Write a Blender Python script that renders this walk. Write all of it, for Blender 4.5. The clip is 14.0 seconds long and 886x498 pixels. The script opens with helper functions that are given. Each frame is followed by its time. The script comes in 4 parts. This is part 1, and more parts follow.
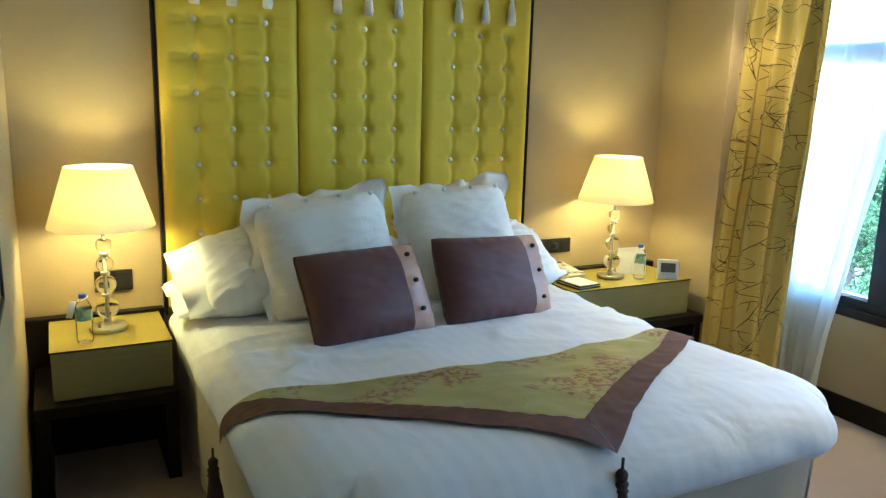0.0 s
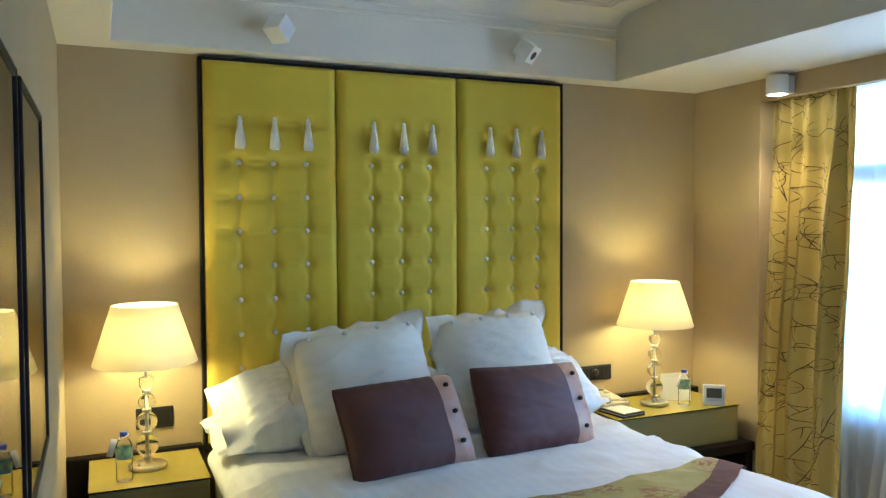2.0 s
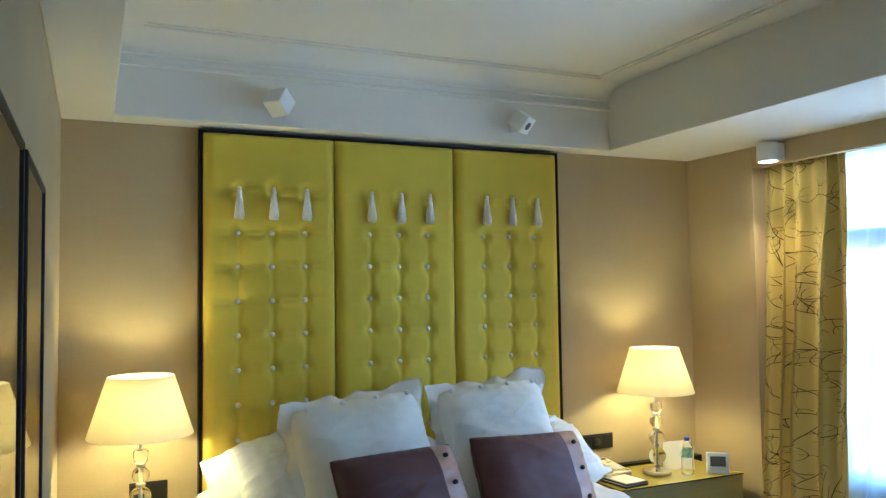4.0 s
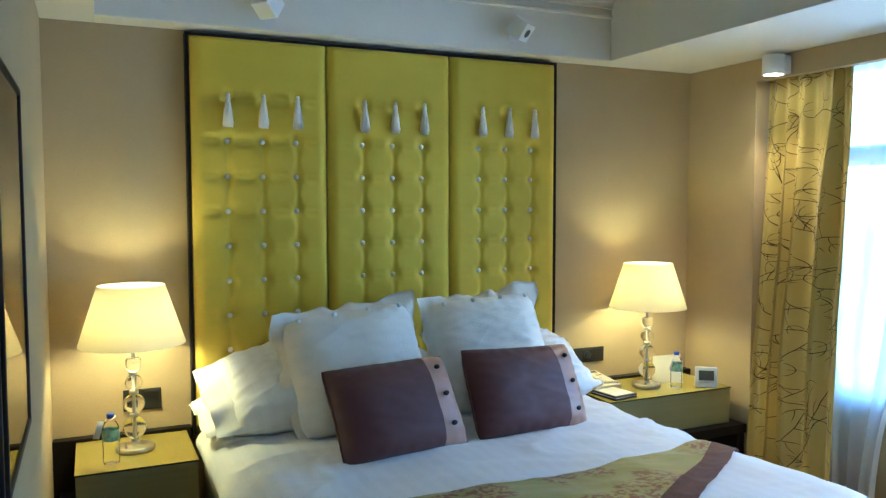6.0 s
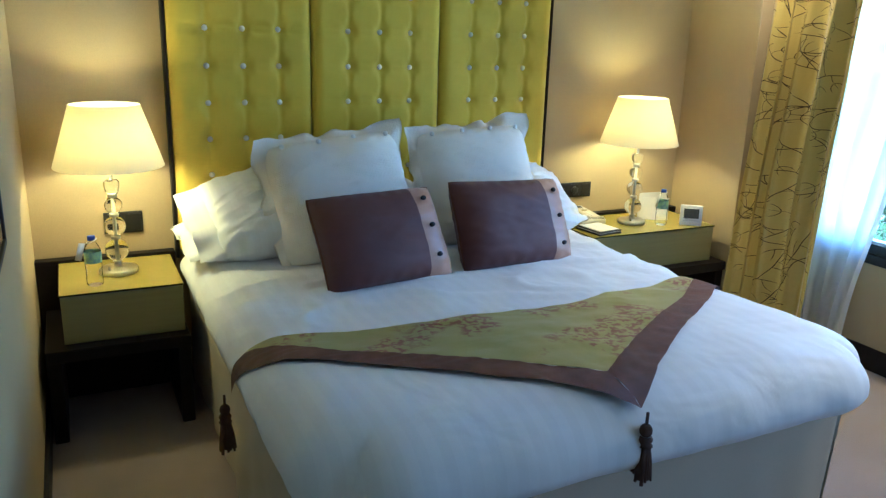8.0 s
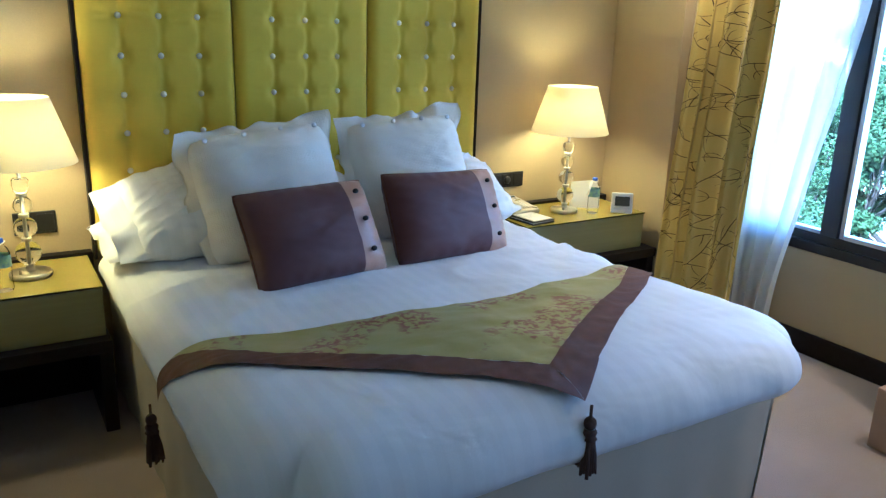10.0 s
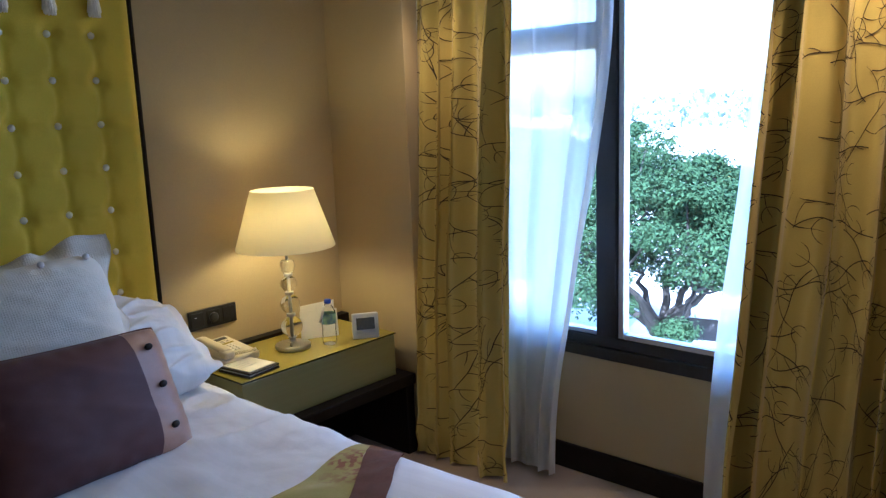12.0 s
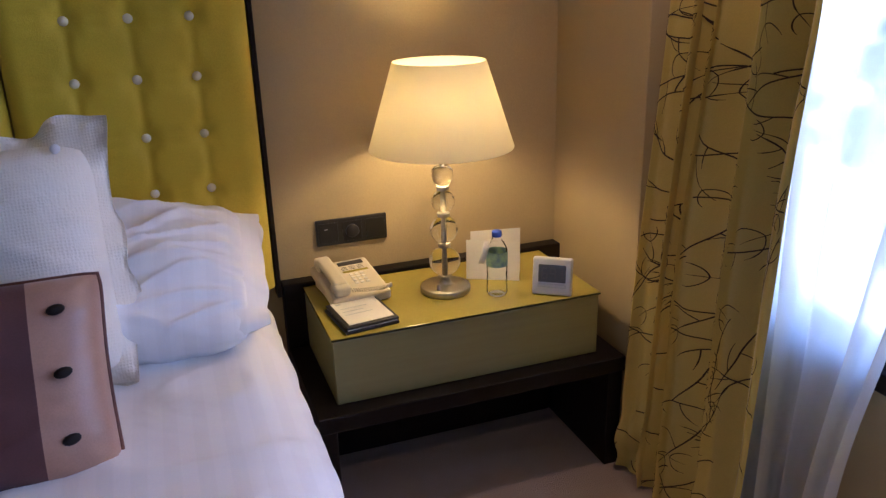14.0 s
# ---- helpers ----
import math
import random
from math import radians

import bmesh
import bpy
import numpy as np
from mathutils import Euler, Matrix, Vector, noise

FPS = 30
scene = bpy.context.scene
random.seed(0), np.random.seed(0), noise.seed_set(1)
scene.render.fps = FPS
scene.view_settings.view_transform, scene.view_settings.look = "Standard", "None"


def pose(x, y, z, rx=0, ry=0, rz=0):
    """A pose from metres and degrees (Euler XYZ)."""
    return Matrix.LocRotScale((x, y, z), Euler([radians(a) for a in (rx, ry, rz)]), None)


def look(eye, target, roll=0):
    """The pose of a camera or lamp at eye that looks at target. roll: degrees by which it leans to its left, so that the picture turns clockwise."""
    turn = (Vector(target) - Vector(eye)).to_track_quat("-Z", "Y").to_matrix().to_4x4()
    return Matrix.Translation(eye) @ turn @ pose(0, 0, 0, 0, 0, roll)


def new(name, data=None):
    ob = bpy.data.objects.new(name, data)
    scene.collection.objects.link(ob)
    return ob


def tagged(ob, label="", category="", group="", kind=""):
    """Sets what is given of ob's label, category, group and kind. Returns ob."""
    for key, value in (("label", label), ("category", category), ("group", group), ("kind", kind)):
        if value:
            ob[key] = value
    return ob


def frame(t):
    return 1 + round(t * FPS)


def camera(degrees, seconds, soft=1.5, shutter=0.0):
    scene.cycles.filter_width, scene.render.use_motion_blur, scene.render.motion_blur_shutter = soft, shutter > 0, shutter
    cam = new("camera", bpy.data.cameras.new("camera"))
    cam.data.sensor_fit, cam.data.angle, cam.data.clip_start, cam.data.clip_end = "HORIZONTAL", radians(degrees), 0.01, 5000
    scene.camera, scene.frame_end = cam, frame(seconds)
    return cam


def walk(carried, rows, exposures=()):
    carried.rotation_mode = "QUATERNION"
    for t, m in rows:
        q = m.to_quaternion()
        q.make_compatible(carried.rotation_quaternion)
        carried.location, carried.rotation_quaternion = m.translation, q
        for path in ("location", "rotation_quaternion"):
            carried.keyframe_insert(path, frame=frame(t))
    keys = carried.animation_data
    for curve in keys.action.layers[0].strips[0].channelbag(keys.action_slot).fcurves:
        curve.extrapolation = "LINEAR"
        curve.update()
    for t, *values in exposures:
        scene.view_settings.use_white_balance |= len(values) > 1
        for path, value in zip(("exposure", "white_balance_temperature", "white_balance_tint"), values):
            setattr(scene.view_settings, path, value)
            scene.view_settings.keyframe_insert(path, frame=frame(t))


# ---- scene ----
cam = camera(59.4, 14.0, soft=1.35)
PATH = [
    (0, (0.607, 0.28, 1.6), (1.491, 2.029, 1.197), 1.5),
    (0.5, (0.605, 0.274, 1.601), (1.46, 2.055, 1.296), 0.8),
    (1, (0.603, 0.27, 1.602), (1.394, 2.092, 1.366), 0.1),
    (1.5, (0.603, 0.268, 1.604), (1.408, 2.093, 1.466), 0.0),
    (2, (0.599, 0.258, 1.605), (1.41, 2.085, 1.53), -0.3),
    (2.5, (0.597, 0.253, 1.606), (1.41, 2.081, 1.602), -0.5),
    (3, (0.595, 0.249, 1.607), (1.407, 2.075, 1.685), -0.9),
    (5.5, (0.582, 0.268, 1.593), (1.417, 2.081, 1.701), -0.7),
    (6, (0.621, 0.296, 1.597), (1.448, 2.113, 1.476), -0.1),
    (6.5, (0.629, 0.321, 1.593), (1.454, 2.123, 1.324), 0.5),
    (7, (0.634, 0.337, 1.59), (1.469, 2.116, 1.222), 0.9),
    (7.5, (0.641, 0.36, 1.587), (1.474, 2.114, 1.104), 1.3),
    (9.8, (0.64, 0.402, 1.574), (1.586, 2.058, 0.974), 2.6),
    (10, (0.658, 0.438, 1.574), (1.651, 2.079, 1.01), 1.8),
    (10.5, (0.83, 0.509, 1.563), (1.976, 2.067, 1.055), 0.8),
    (10.6, (0.896, 0.497, 1.565), (2.054, 2.055, 1.084), 0.5),
    (11, (1.081, 0.611, 1.576), (2.343, 2.086, 1.094), 3.3),
    (11.5, (1.264, 0.872, 1.571), (2.685, 2.24, 1.242), 0.4),
    (12, (1.446, 1.036, 1.571), (2.907, 2.355, 1.212), -2.2),
    (12.5, (1.787, 1.152, 1.536), (3.103, 2.588, 1.083), -1.4),
    (13, (2.093, 1.292, 1.506), (3.215, 2.826, 0.885), -1.1),
    (13.5, (2.361, 1.523, 1.507), (3.275, 3.177, 0.853), -2.0),
    (14, (2.649, 1.624, 1.489), (3.281, 3.399, 0.818), -1.7),
]
EXPOSURES = [(0.0, 4.21, 4630, 3), (1.5, 4.11, 4530, 8), (3.0, 4.11, 4480, 8), (6.5, 4.09, 4160, 5), (7.5, 4.09, 4160, 6), (10.0, 4.08, 4160, 12), (10.5, 4.18, 4210, 14), (11.0, 3.96, 4260, 14), (11.8, 3.24, 4490, 19), (12.5, 3.02, 4640, 25), (14.0, 3.16, 4940, 39)]
walk(cam, [(t, look(eye, target, roll)) for t, eye, target, roll in PATH], EXPOSURES)

# ---- plan, in metres ----
BACK, LEFT, RIGHT, WINDOW, REAR = 3.925, 0.455, 3.88, 4.15, -2.3
SOFFIT, CEILING, BEAM = 2.352, 2.70, 2.235
NICHE = 3.415

# ---- world, sun and lamps ----
world = bpy.data.worlds.new("sky")
scene.world = world
world.use_nodes = True
wt = world.node_tree
sky = wt.nodes.new("ShaderNodeTexSky")
sky.sky_type = "NISHITA"
sky.sun_disc = False
sky.sun_elevation, sky.sun_rotation = radians(48), radians(250)
sky.air_density, sky.dust_density, sky.ozone_density = 1.5, 2.0, 3.0
wt.nodes["Background"].inputs[1].default_value = 0.15
wt.links.new(sky.outputs[0], wt.nodes["Background"].inputs[0])


def lamp(name, kind, energy, colour, m, **more):
    data = bpy.data.lights.new(name, kind)
    data.energy, data.color = energy, colour
    for key, value in more.items():
        setattr(data, key, value)
    ob = new(name, data)
    ob.matrix_world = m
    return ob


SUN = lamp("sun", "SUN", 3.8, (1.0, 0.95, 0.88), look((-9.4, -3.4, 11.1), (0, 0, 0)), angle=radians(0.5))
WARM = (1.0, 0.72, 0.20)
LAMP_R, LAMP_L = (3.38, 3.665), (0.768, 3.67)
for place in (LAMP_L, LAMP_R):
    lamp("bulb_light", "POINT", 0.72, WARM, pose(place[0], place[1], 1.15), shadow_soft_size=0.035)
# added fill: stands in for the sky's light from an assumed, unseen rear window
lamp("rear_fill_light", "AREA", 1.4, (0.62, 0.81, 1.0), pose(WINDOW - 0.02, -0.2, 1.38, 0, 90, 0), shape="RECTANGLE", size=1.5, size_y=1.9)
# the beam at y 1.6 is added to warm the right curtain; its source is unseen
for y, power in ((3.22, 2.5), (1.6, 5.2)):
    lamp("downlight_beam", "SPOT", power, (1.0, 0.66, 0.30), pose(3.79, y, 2.225, 0, 12, 0), spot_size=radians(100), spot_blend=0.8, shadow_soft_size=0.03)


# ---- materials ----
def mat(name, colour, rough=0.6, metal=0.0, var=0.08, scale=6.0, grain=120.0, bump=0.05, sheen=0.0, second=None, coat=0.0, stretch=(1, 1, 1), crease=0.0):
    """A surface with broad and fine variation of its colour and a fine relief."""
    m = bpy.data.materials.new(name)
    m.use_nodes = True
    t = m.node_tree
    b = t.nodes["Principled BSDF"]
    co = t.nodes.new("ShaderNodeTexCoord")
    mp = t.nodes.new("ShaderNodeMapping")
    mp.inputs["Scale"].default_value = stretch
    t.links.new(co.outputs["Object"], mp.inputs[0])
    broad = t.nodes.new("ShaderNodeTexNoise")
    broad.inputs["Scale"].default_value, broad.inputs["Detail"].default_value = scale, 4
    fine = t.nodes.new("ShaderNodeTexNoise")
    fine.inputs["Scale"].default_value, fine.inputs["Detail"].default_value = grain, 2
    t.links.new(mp.outputs[0], broad.inputs["Vector"])
    t.links.new(mp.outputs[0], fine.inputs["Vector"])
    add = t.nodes.new("ShaderNodeMath")
    add.operation = "ADD"
    t.links.new(broad.outputs["Fac"], add.inputs[0])
    t.links.new(fine.outputs["Fac"], add.inputs[1])
    ramp = t.nodes.new("ShaderNodeValToRGB")
    lo = tuple(c * (1 - var) for c in colour)
    hi = second or tuple(min(1, c * (1 + var)) for c in colour)
    ramp.color_ramp.elements[0].position, ramp.color_ramp.elements[1].position = 0.35, 0.65
    ramp.color_ramp.elements[0].color, ramp.color_ramp.elements[1].color = (*lo, 1), (*hi, 1)
    half = t.nodes.new("ShaderNodeMath")
    half.operation = "MULTIPLY"
    half.inputs[1].default_value = 0.5
    t.links.new(add.outputs[0], half.inputs[0])
    t.links.new(half.outputs[0], ramp.inputs[0])
    t.links.new(ramp.outputs[0], b.inputs["Base Color"])
    b.inputs["Roughness"].default_value, b.inputs["Metallic"].default_value = rough, metal
    b.inputs["Sheen Weight"].default_value, b.inputs["Coat Weight"].default_value = sheen, coat
    if bump:
        bp = t.nodes.new("ShaderNodeBump")
        bp.inputs["Strength"].default_value, bp.inputs["Distance"].default_value = bump, 0.004
        t.links.new(fine.outputs["Fac"], bp.inputs["Height"])
        t.links.new(bp.outputs[0], b.inputs["Normal"])
        if crease:
            # soft rumples of cloth
            cr, c2 = t.nodes.new("ShaderNodeTexNoise"), t.nodes.new("ShaderNodeBump")
            cr.inputs["Scale"].default_value, cr.inputs["Detail"].default_value, cr.inputs["Distortion"].default_value = 4.5, 2.5, 0.5
            c2.inputs["Strength"].default_value, c2.inputs["Distance"].default_value = crease, 0.03
            t.links.new(mp.outputs[0], cr.inputs["Vector"])
            t.links.new(cr.outputs["Fac"], c2.inputs["Height"])
            t.links.new(c2.outputs[0], bp.inputs["Normal"])
    return m


def striped(m, width):
    """Woven sateen stripes: alternate bands with another gloss and a shade of tone."""
    t = m.node_tree
    b = t.nodes["Principled BSDF"]
    co, w = t.nodes.new("ShaderNodeTexCoord"), t.nodes.new("ShaderNodeTexWave")
    w.wave_type, w.bands_direction, w.wave_profile = "BANDS", "X", "SIN"
    w.inputs["Scale"].default_value, w.inputs["Distortion"].default_value = 0.314 / width, 0.15
    r, mul, mix = t.nodes.new("ShaderNodeValToRGB"), t.nodes.new("ShaderNodeMapRange"), t.nodes.new("ShaderNodeMix")
    r.color_ramp.elements[0].position, r.color_ramp.elements[1].position = 0.42, 0.58
    mix.data_type, mix.blend_type = "RGBA", "MULTIPLY"
    mix.inputs["Factor"].default_value = 1.0
    mul.inputs["To Min"].default_value, mul.inputs["To Max"].default_value = 0.56, 0.70
    shade = t.nodes.new("ShaderNodeMapRange")
    shade.inputs["To Min"].default_value, shade.inputs["To Max"].default_value = 0.968, 1.0
    t.links.new(co.outputs["Object"], w.inputs["Vector"])
    t.links.new(w.outputs["Fac"], r.inputs[0])
    t.links.new(r.outputs[0], mul.inputs["Value"])
    t.links.new(r.outputs[0], shade.inputs["Value"])
    old = b.inputs["Base Color"].links[0].from_socket
    t.links.new(old, mix.inputs["A"])
    t.links.new(shade.outputs[0], mix.inputs["B"])
    t.links.new(mix.outputs["Result"], b.inputs["Base Color"])
    t.links.new(mul.outputs[0], b.inputs["Roughness"])
    return m


def waffled(m, cells):
    """A small honeycomb relief under the fine grain."""
    t = m.node_tree
    co, v, bp = t.nodes.new("ShaderNodeTexCoord"), t.nodes.new("ShaderNodeTexVoronoi"), t.nodes.new("ShaderNodeBump")
    v.inputs["Scale"].default_value, v.inputs["Randomness"].default_value = cells, 0.25
    bp.inputs["Strength"].default_value, bp.inputs["Distance"].default_value = 0.5, 0.003
    t.links.new(co.outputs["Object"], v.inputs["Vector"])
    t.links.new(v.outputs["Distance"], bp.inputs["Height"])
    top = t.nodes["Principled BSDF"].inputs["Normal"].links[0].from_node
    if top.inputs["Normal"].links:
        t.links.new(top.inputs["Normal"].links[0].from_socket, bp.inputs["Normal"])
    t.links.new(bp.outputs[0], top.inputs["Normal"])
    return m


def nodes_of(m):
    return m.node_tree.nodes, m.node_tree.links, m.node_tree.nodes["Principled BSDF"]


WALL = mat("beige_wall_fabric", (0.45, 0.35, 0.175), 0.85, var=0.05, scale=3, grain=260, bump=0.25)
WHITE = mat("white_ceiling_paint", (0.74, 0.70, 0.59), 0.8, var=0.02, scale=2, grain=90, bump=0.03)
VELVET = mat("chartreuse_velvet", (0.62, 0.475, 0.012), 0.7, var=0.08, scale=5, grain=300, bump=0.15, sheen=0.12)
DARK = mat("black_stained_wood", (0.010, 0.007, 0.006), 0.5, var=0.3, scale=8, grain=60, bump=0.05, stretch=(1, 8, 8))
nodes_of(DARK)[2].inputs["Specular IOR Level"].default_value = 0.2
CARPET = mat("taupe_carpet", (0.31, 0.235, 0.185), 0.95, var=0.22, scale=2.2, grain=240, bump=0.8, sheen=0.3)
LINEN = striped(mat("white_striped_sateen", (0.87, 0.87, 0.87), 0.7, var=0.02, scale=4, grain=350, bump=0.08, sheen=0.1, crease=0.6), 0.055)
SHAM = mat("ivory_waffle_cotton", (0.87, 0.82, 0.71), 0.8, var=0.04, scale=5, grain=300, bump=0.2, sheen=0.1, crease=0.3)
waffled(SHAM, 150)
SKIRT = mat("cream_skirt_fabric", (0.54, 0.48, 0.36), 0.85, var=0.05, scale=5, grain=300, bump=0.2)
BROWN = mat("plum_brown_satin", (0.105, 0.036, 0.032), 0.58, var=0.12, scale=9, grain=380, bump=0.12, sheen=0.1, crease=0.05)
TAN = mat("rose_tan_satin", (0.43, 0.245, 0.165), 0.36, var=0.08, scale=10, grain=300, bump=0.1, sheen=0.08, crease=0.25)
BORDER = mat("brown_satin_border", (0.125, 0.047, 0.029), 0.65, var=0.3, scale=30, grain=500, bump=0.3, sheen=0.0)
GOLDLAC = mat("champagne_green_lacquer", (0.34, 0.32, 0.13), 0.3, 0.3, var=0.06, scale=5, grain=200, bump=0.03, stretch=(0.3, 1, 14))
TOPLAC = mat("gold_glass_top", (0.35, 0.285, 0.025), 0.10, 0.0, var=0.05, scale=5, grain=160, bump=0.0, coat=0.3)
GLASSEDGE = mat("dark_green_glass_edge", (0.03, 0.035, 0.012), 0.2, var=0.1, scale=20, grain=100, bump=0.0)
STEEL = mat("brushed_steel", (0.55, 0.53, 0.50), 0.3, 1.0, var=0.06, scale=8, grain=200, bump=0.05, stretch=(1, 1, 20))
ALU = mat("grey_aluminium", (0.55, 0.57, 0.60), 0.35, 0.9, var=0.05, scale=8, grain=100, bump=0.03)
FRAME = mat("dark_window_frame", (0.018, 0.017, 0.018), 0.4, var=0.2, scale=7, grain=90, bump=0.05)
SOCKET = mat("black_socket_plastic", (0.02, 0.018, 0.017), 0.35, var=0.1, scale=20, grain=200, bump=0.03)
SPOTW = mat("white_powder_coat", (0.78, 0.78, 0.76), 0.45, var=0.03, scale=20, grain=300, bump=0.04)
PHONE = mat("ivory_plastic", (0.66, 0.58, 0.42), 0.4, var=0.04, scale=20, grain=200, bump=0.03)
PAPER = mat("white_paper", (0.80, 0.77, 0.72), 0.7, var=0.03, scale=12, grain=150, bump=0.03)
INK = mat("dark_ink", (0.05, 0.045, 0.04), 0.6, bump=0.0)
BLACKL = mat("black_leather", (0.012, 0.011, 0.011), 0.45, var=0.2, scale=30, grain=300, bump=0.3)
SILVER = mat("silver_plastic", (0.62, 0.63, 0.66), 0.35, 0.3, var=0.03, scale=20, grain=200, bump=0.03)
LCD = mat("lcd_grey", (0.065, 0.07, 0.07), 0.15, var=0.05, scale=20, grain=100, bump=0.0)
CAP = mat("blue_plastic_cap", (0.03, 0.08, 0.55), 0.4, var=0.05, scale=40, grain=200, bump=0.03)
KNOB = mat("pearl_button", (0.88, 0.83, 0.70), 0.25, 0.1, var=0.04, scale=60, grain=300, bump=0.0, coat=0.5)
TASSEL = mat("cream_tassel_thread", (0.90, 0.87, 0.77), 0.8, var=0.08, scale=40, grain=400, bump=0.5, stretch=(6, 6, 0.4))
BTASSEL = mat("brown_tassel_thread", (0.085, 0.045, 0.03), 0.7, var=0.3, scale=60, grain=400, bump=0.6, stretch=(6, 6, 0.4))
CARD = mat("brown_cardboard", (0.42, 0.27, 0.14), 0.8, var=0.07, scale=6, grain=200, bump=0.1, stretch=(1, 6, 1))
TAPE = mat("grey_packing_tape", (0.42, 0.42, 0.42), 0.2, var=0.05, scale=10, grain=100, bump=0.02)
CURTAIN = mat("gold_curtain_silk", (0.56, 0.43, 0.085), 0.40, var=0.07, scale=6, grain=320, bump=0.15, sheen=0.15, crease=0.12)
STITCH = mat("brown_embroidery", (0.035, 0.02, 0.012), 0.7, var=0.2, scale=30, grain=300, bump=0.2)
BARK = mat("tree_bark", (0.028, 0.024, 0.019), 0.9, var=0.3, scale=6, grain=40, bump=0.8)
LEAF = mat("tree_leaves", (0.026, 0.052, 0.020), 0.9, var=0.15, scale=0.8, grain=6, bump=0.0)
nodes_of(LEAF)[2].inputs["Specular IOR Level"].default_value = 0.15
# distance haze is mixed into this leaf colour: paler and bluer than LEAF
FARLEAF = mat("hazed_far_leaves", (0.13, 0.175, 0.15), 0.8, var=0.5, scale=0.12, grain=1.0, bump=0.0)
GROUND = mat("pale_concrete", (0.44, 0.43, 0.39), 0.9, var=0.12, scale=0.2, grain=4, bump=0.1)
PICTURE = mat("picture_print", (0.42, 0.40, 0.36), 0.6, var=0.55, scale=2.2, grain=9, bump=0.0, stretch=(1, 2.5, 0.8))
CAR = mat("white_car_paint", (0.75, 0.76, 0.78), 0.25, var=0.02, scale=2, grain=40, bump=0.0, coat=0.6)
LOGO = mat("bottle_label", (0.16, 0.34, 0.62), 0.4, var=0.3, scale=28, grain=60, bump=0.0, second=(0.40, 0.62, 0.34))


def glass(name, colour=(1, 1, 1), ior=1.48, rough=0.0):
    m = bpy.data.materials.new(name)
    m.use_nodes = True
    _, _, b = nodes_of(m)
    b.inputs["Base Color"].default_value = (*colour, 1)
    b.inputs["Transmission Weight"].default_value, b.inputs["IOR"].default_value = 1.0, ior
    b.inputs["Roughness"].default_value = rough
    return m


def pane_glass(name, gloss, tint=(0.96, 0.98, 0.98)):
    """Thin clear glass: it lets the light straight through, with a faint mirror image."""
    m = bpy.data.materials.new(name)
    m.use_nodes = True
    t = m.node_tree
    t.nodes.remove(t.nodes["Principled BSDF"])
    clear, shine, mix = t.nodes.new("ShaderNodeBsdfTransparent"), t.nodes.new("ShaderNodeBsdfGlossy"), t.nodes.new("ShaderNodeMixShader")
    clear.inputs[0].default_value = (*tint, 1)
    shine.inputs["Roughness"].default_value = 0.02
    fr = t.nodes.new("ShaderNodeFresnel")
    fr.inputs["IOR"].default_value = gloss
    t.links.new(fr.outputs[0], mix.inputs[0])
    t.links.new(clear.outputs[0], mix.inputs[1])
    t.links.new(shine.outputs[0], mix.inputs[2])
    t.links.new(mix.outputs[0], t.nodes["Material Output"].inputs[0])
    return m


CRYSTAL = glass("lamp_crystal", (0.97, 0.98, 0.96))
PET = pane_glass("bottle_plastic", 1.10, (0.985, 0.99, 0.995))
PANE = pane_glass("window_glass", 1.35)
PICGLASS = pane_glass("picture_glass", 1.5)


def thin_cloth(name, colour, through_part, clear_part, rough=0.8):
    """Cloth that lets part of the light shine through, and a part straight between its threads."""
    m = bpy.data.materials.new(name)
    m.use_nodes = True
    t = m.node_tree
    t.nodes.remove(t.nodes["Principled BSDF"])
    d, tr, cl = t.nodes.new("ShaderNodeBsdfDiffuse"), t.nodes.new("ShaderNodeBsdfTranslucent"), t.nodes.new("ShaderNodeBsdfTransparent")
    n = t.nodes.new("ShaderNodeTexNoise")
    n.inputs["Scale"].default_value = 300
    ramp = t.nodes.new("ShaderNodeValToRGB")
    ramp.color_ramp.elements[0].color = (*[c * 0.93 for c in colour], 1)
    ramp.color_ramp.elements[1].color = (*colour, 1)
    co = t.nodes.new("ShaderNodeTexCoord")
    t.links.new(co.outputs["Object"], n.inputs["Vector"])
    t.links.new(n.outputs["Fac"], ramp.inputs[0])
    for s in (d, tr):
        t.links.new(ramp.outputs[0], s.inputs[0])
    a, b = t.nodes.new("ShaderNodeMixShader"), t.nodes.new("ShaderNodeMixShader")
    a.inputs[0].default_value, b.inputs[0].default_value = through_part, clear_part
    t.links.new(d.outputs[0], a.inputs[1])
    t.links.new(tr.outputs[0], a.inputs[2])
    t.links.new(a.outputs[0], b.inputs[1])
    t.links.new(cl.outputs[0], b.inputs[2])
    t.links.new(b.outputs[0], t.nodes["Material Output"].inputs[0])
    return m


SHADE = thin_cloth("ivory_lampshade", (0.89, 0.83, 0.62), 0.33, 0.0)
SHEER = thin_cloth("white_sheer_voile", (0.95, 0.95, 0.95), 0.66, 0.17)

# a glowing bulb
BULB = bpy.data.materials.new("lit_bulb")
BULB.use_nodes = True
_n, _l, _b = nodes_of(BULB)
_b.inputs["Emission Color"].default_value = (1.0, 0.75, 0.42, 1)
_b.inputs["Emission Strength"].default_value = 3.0


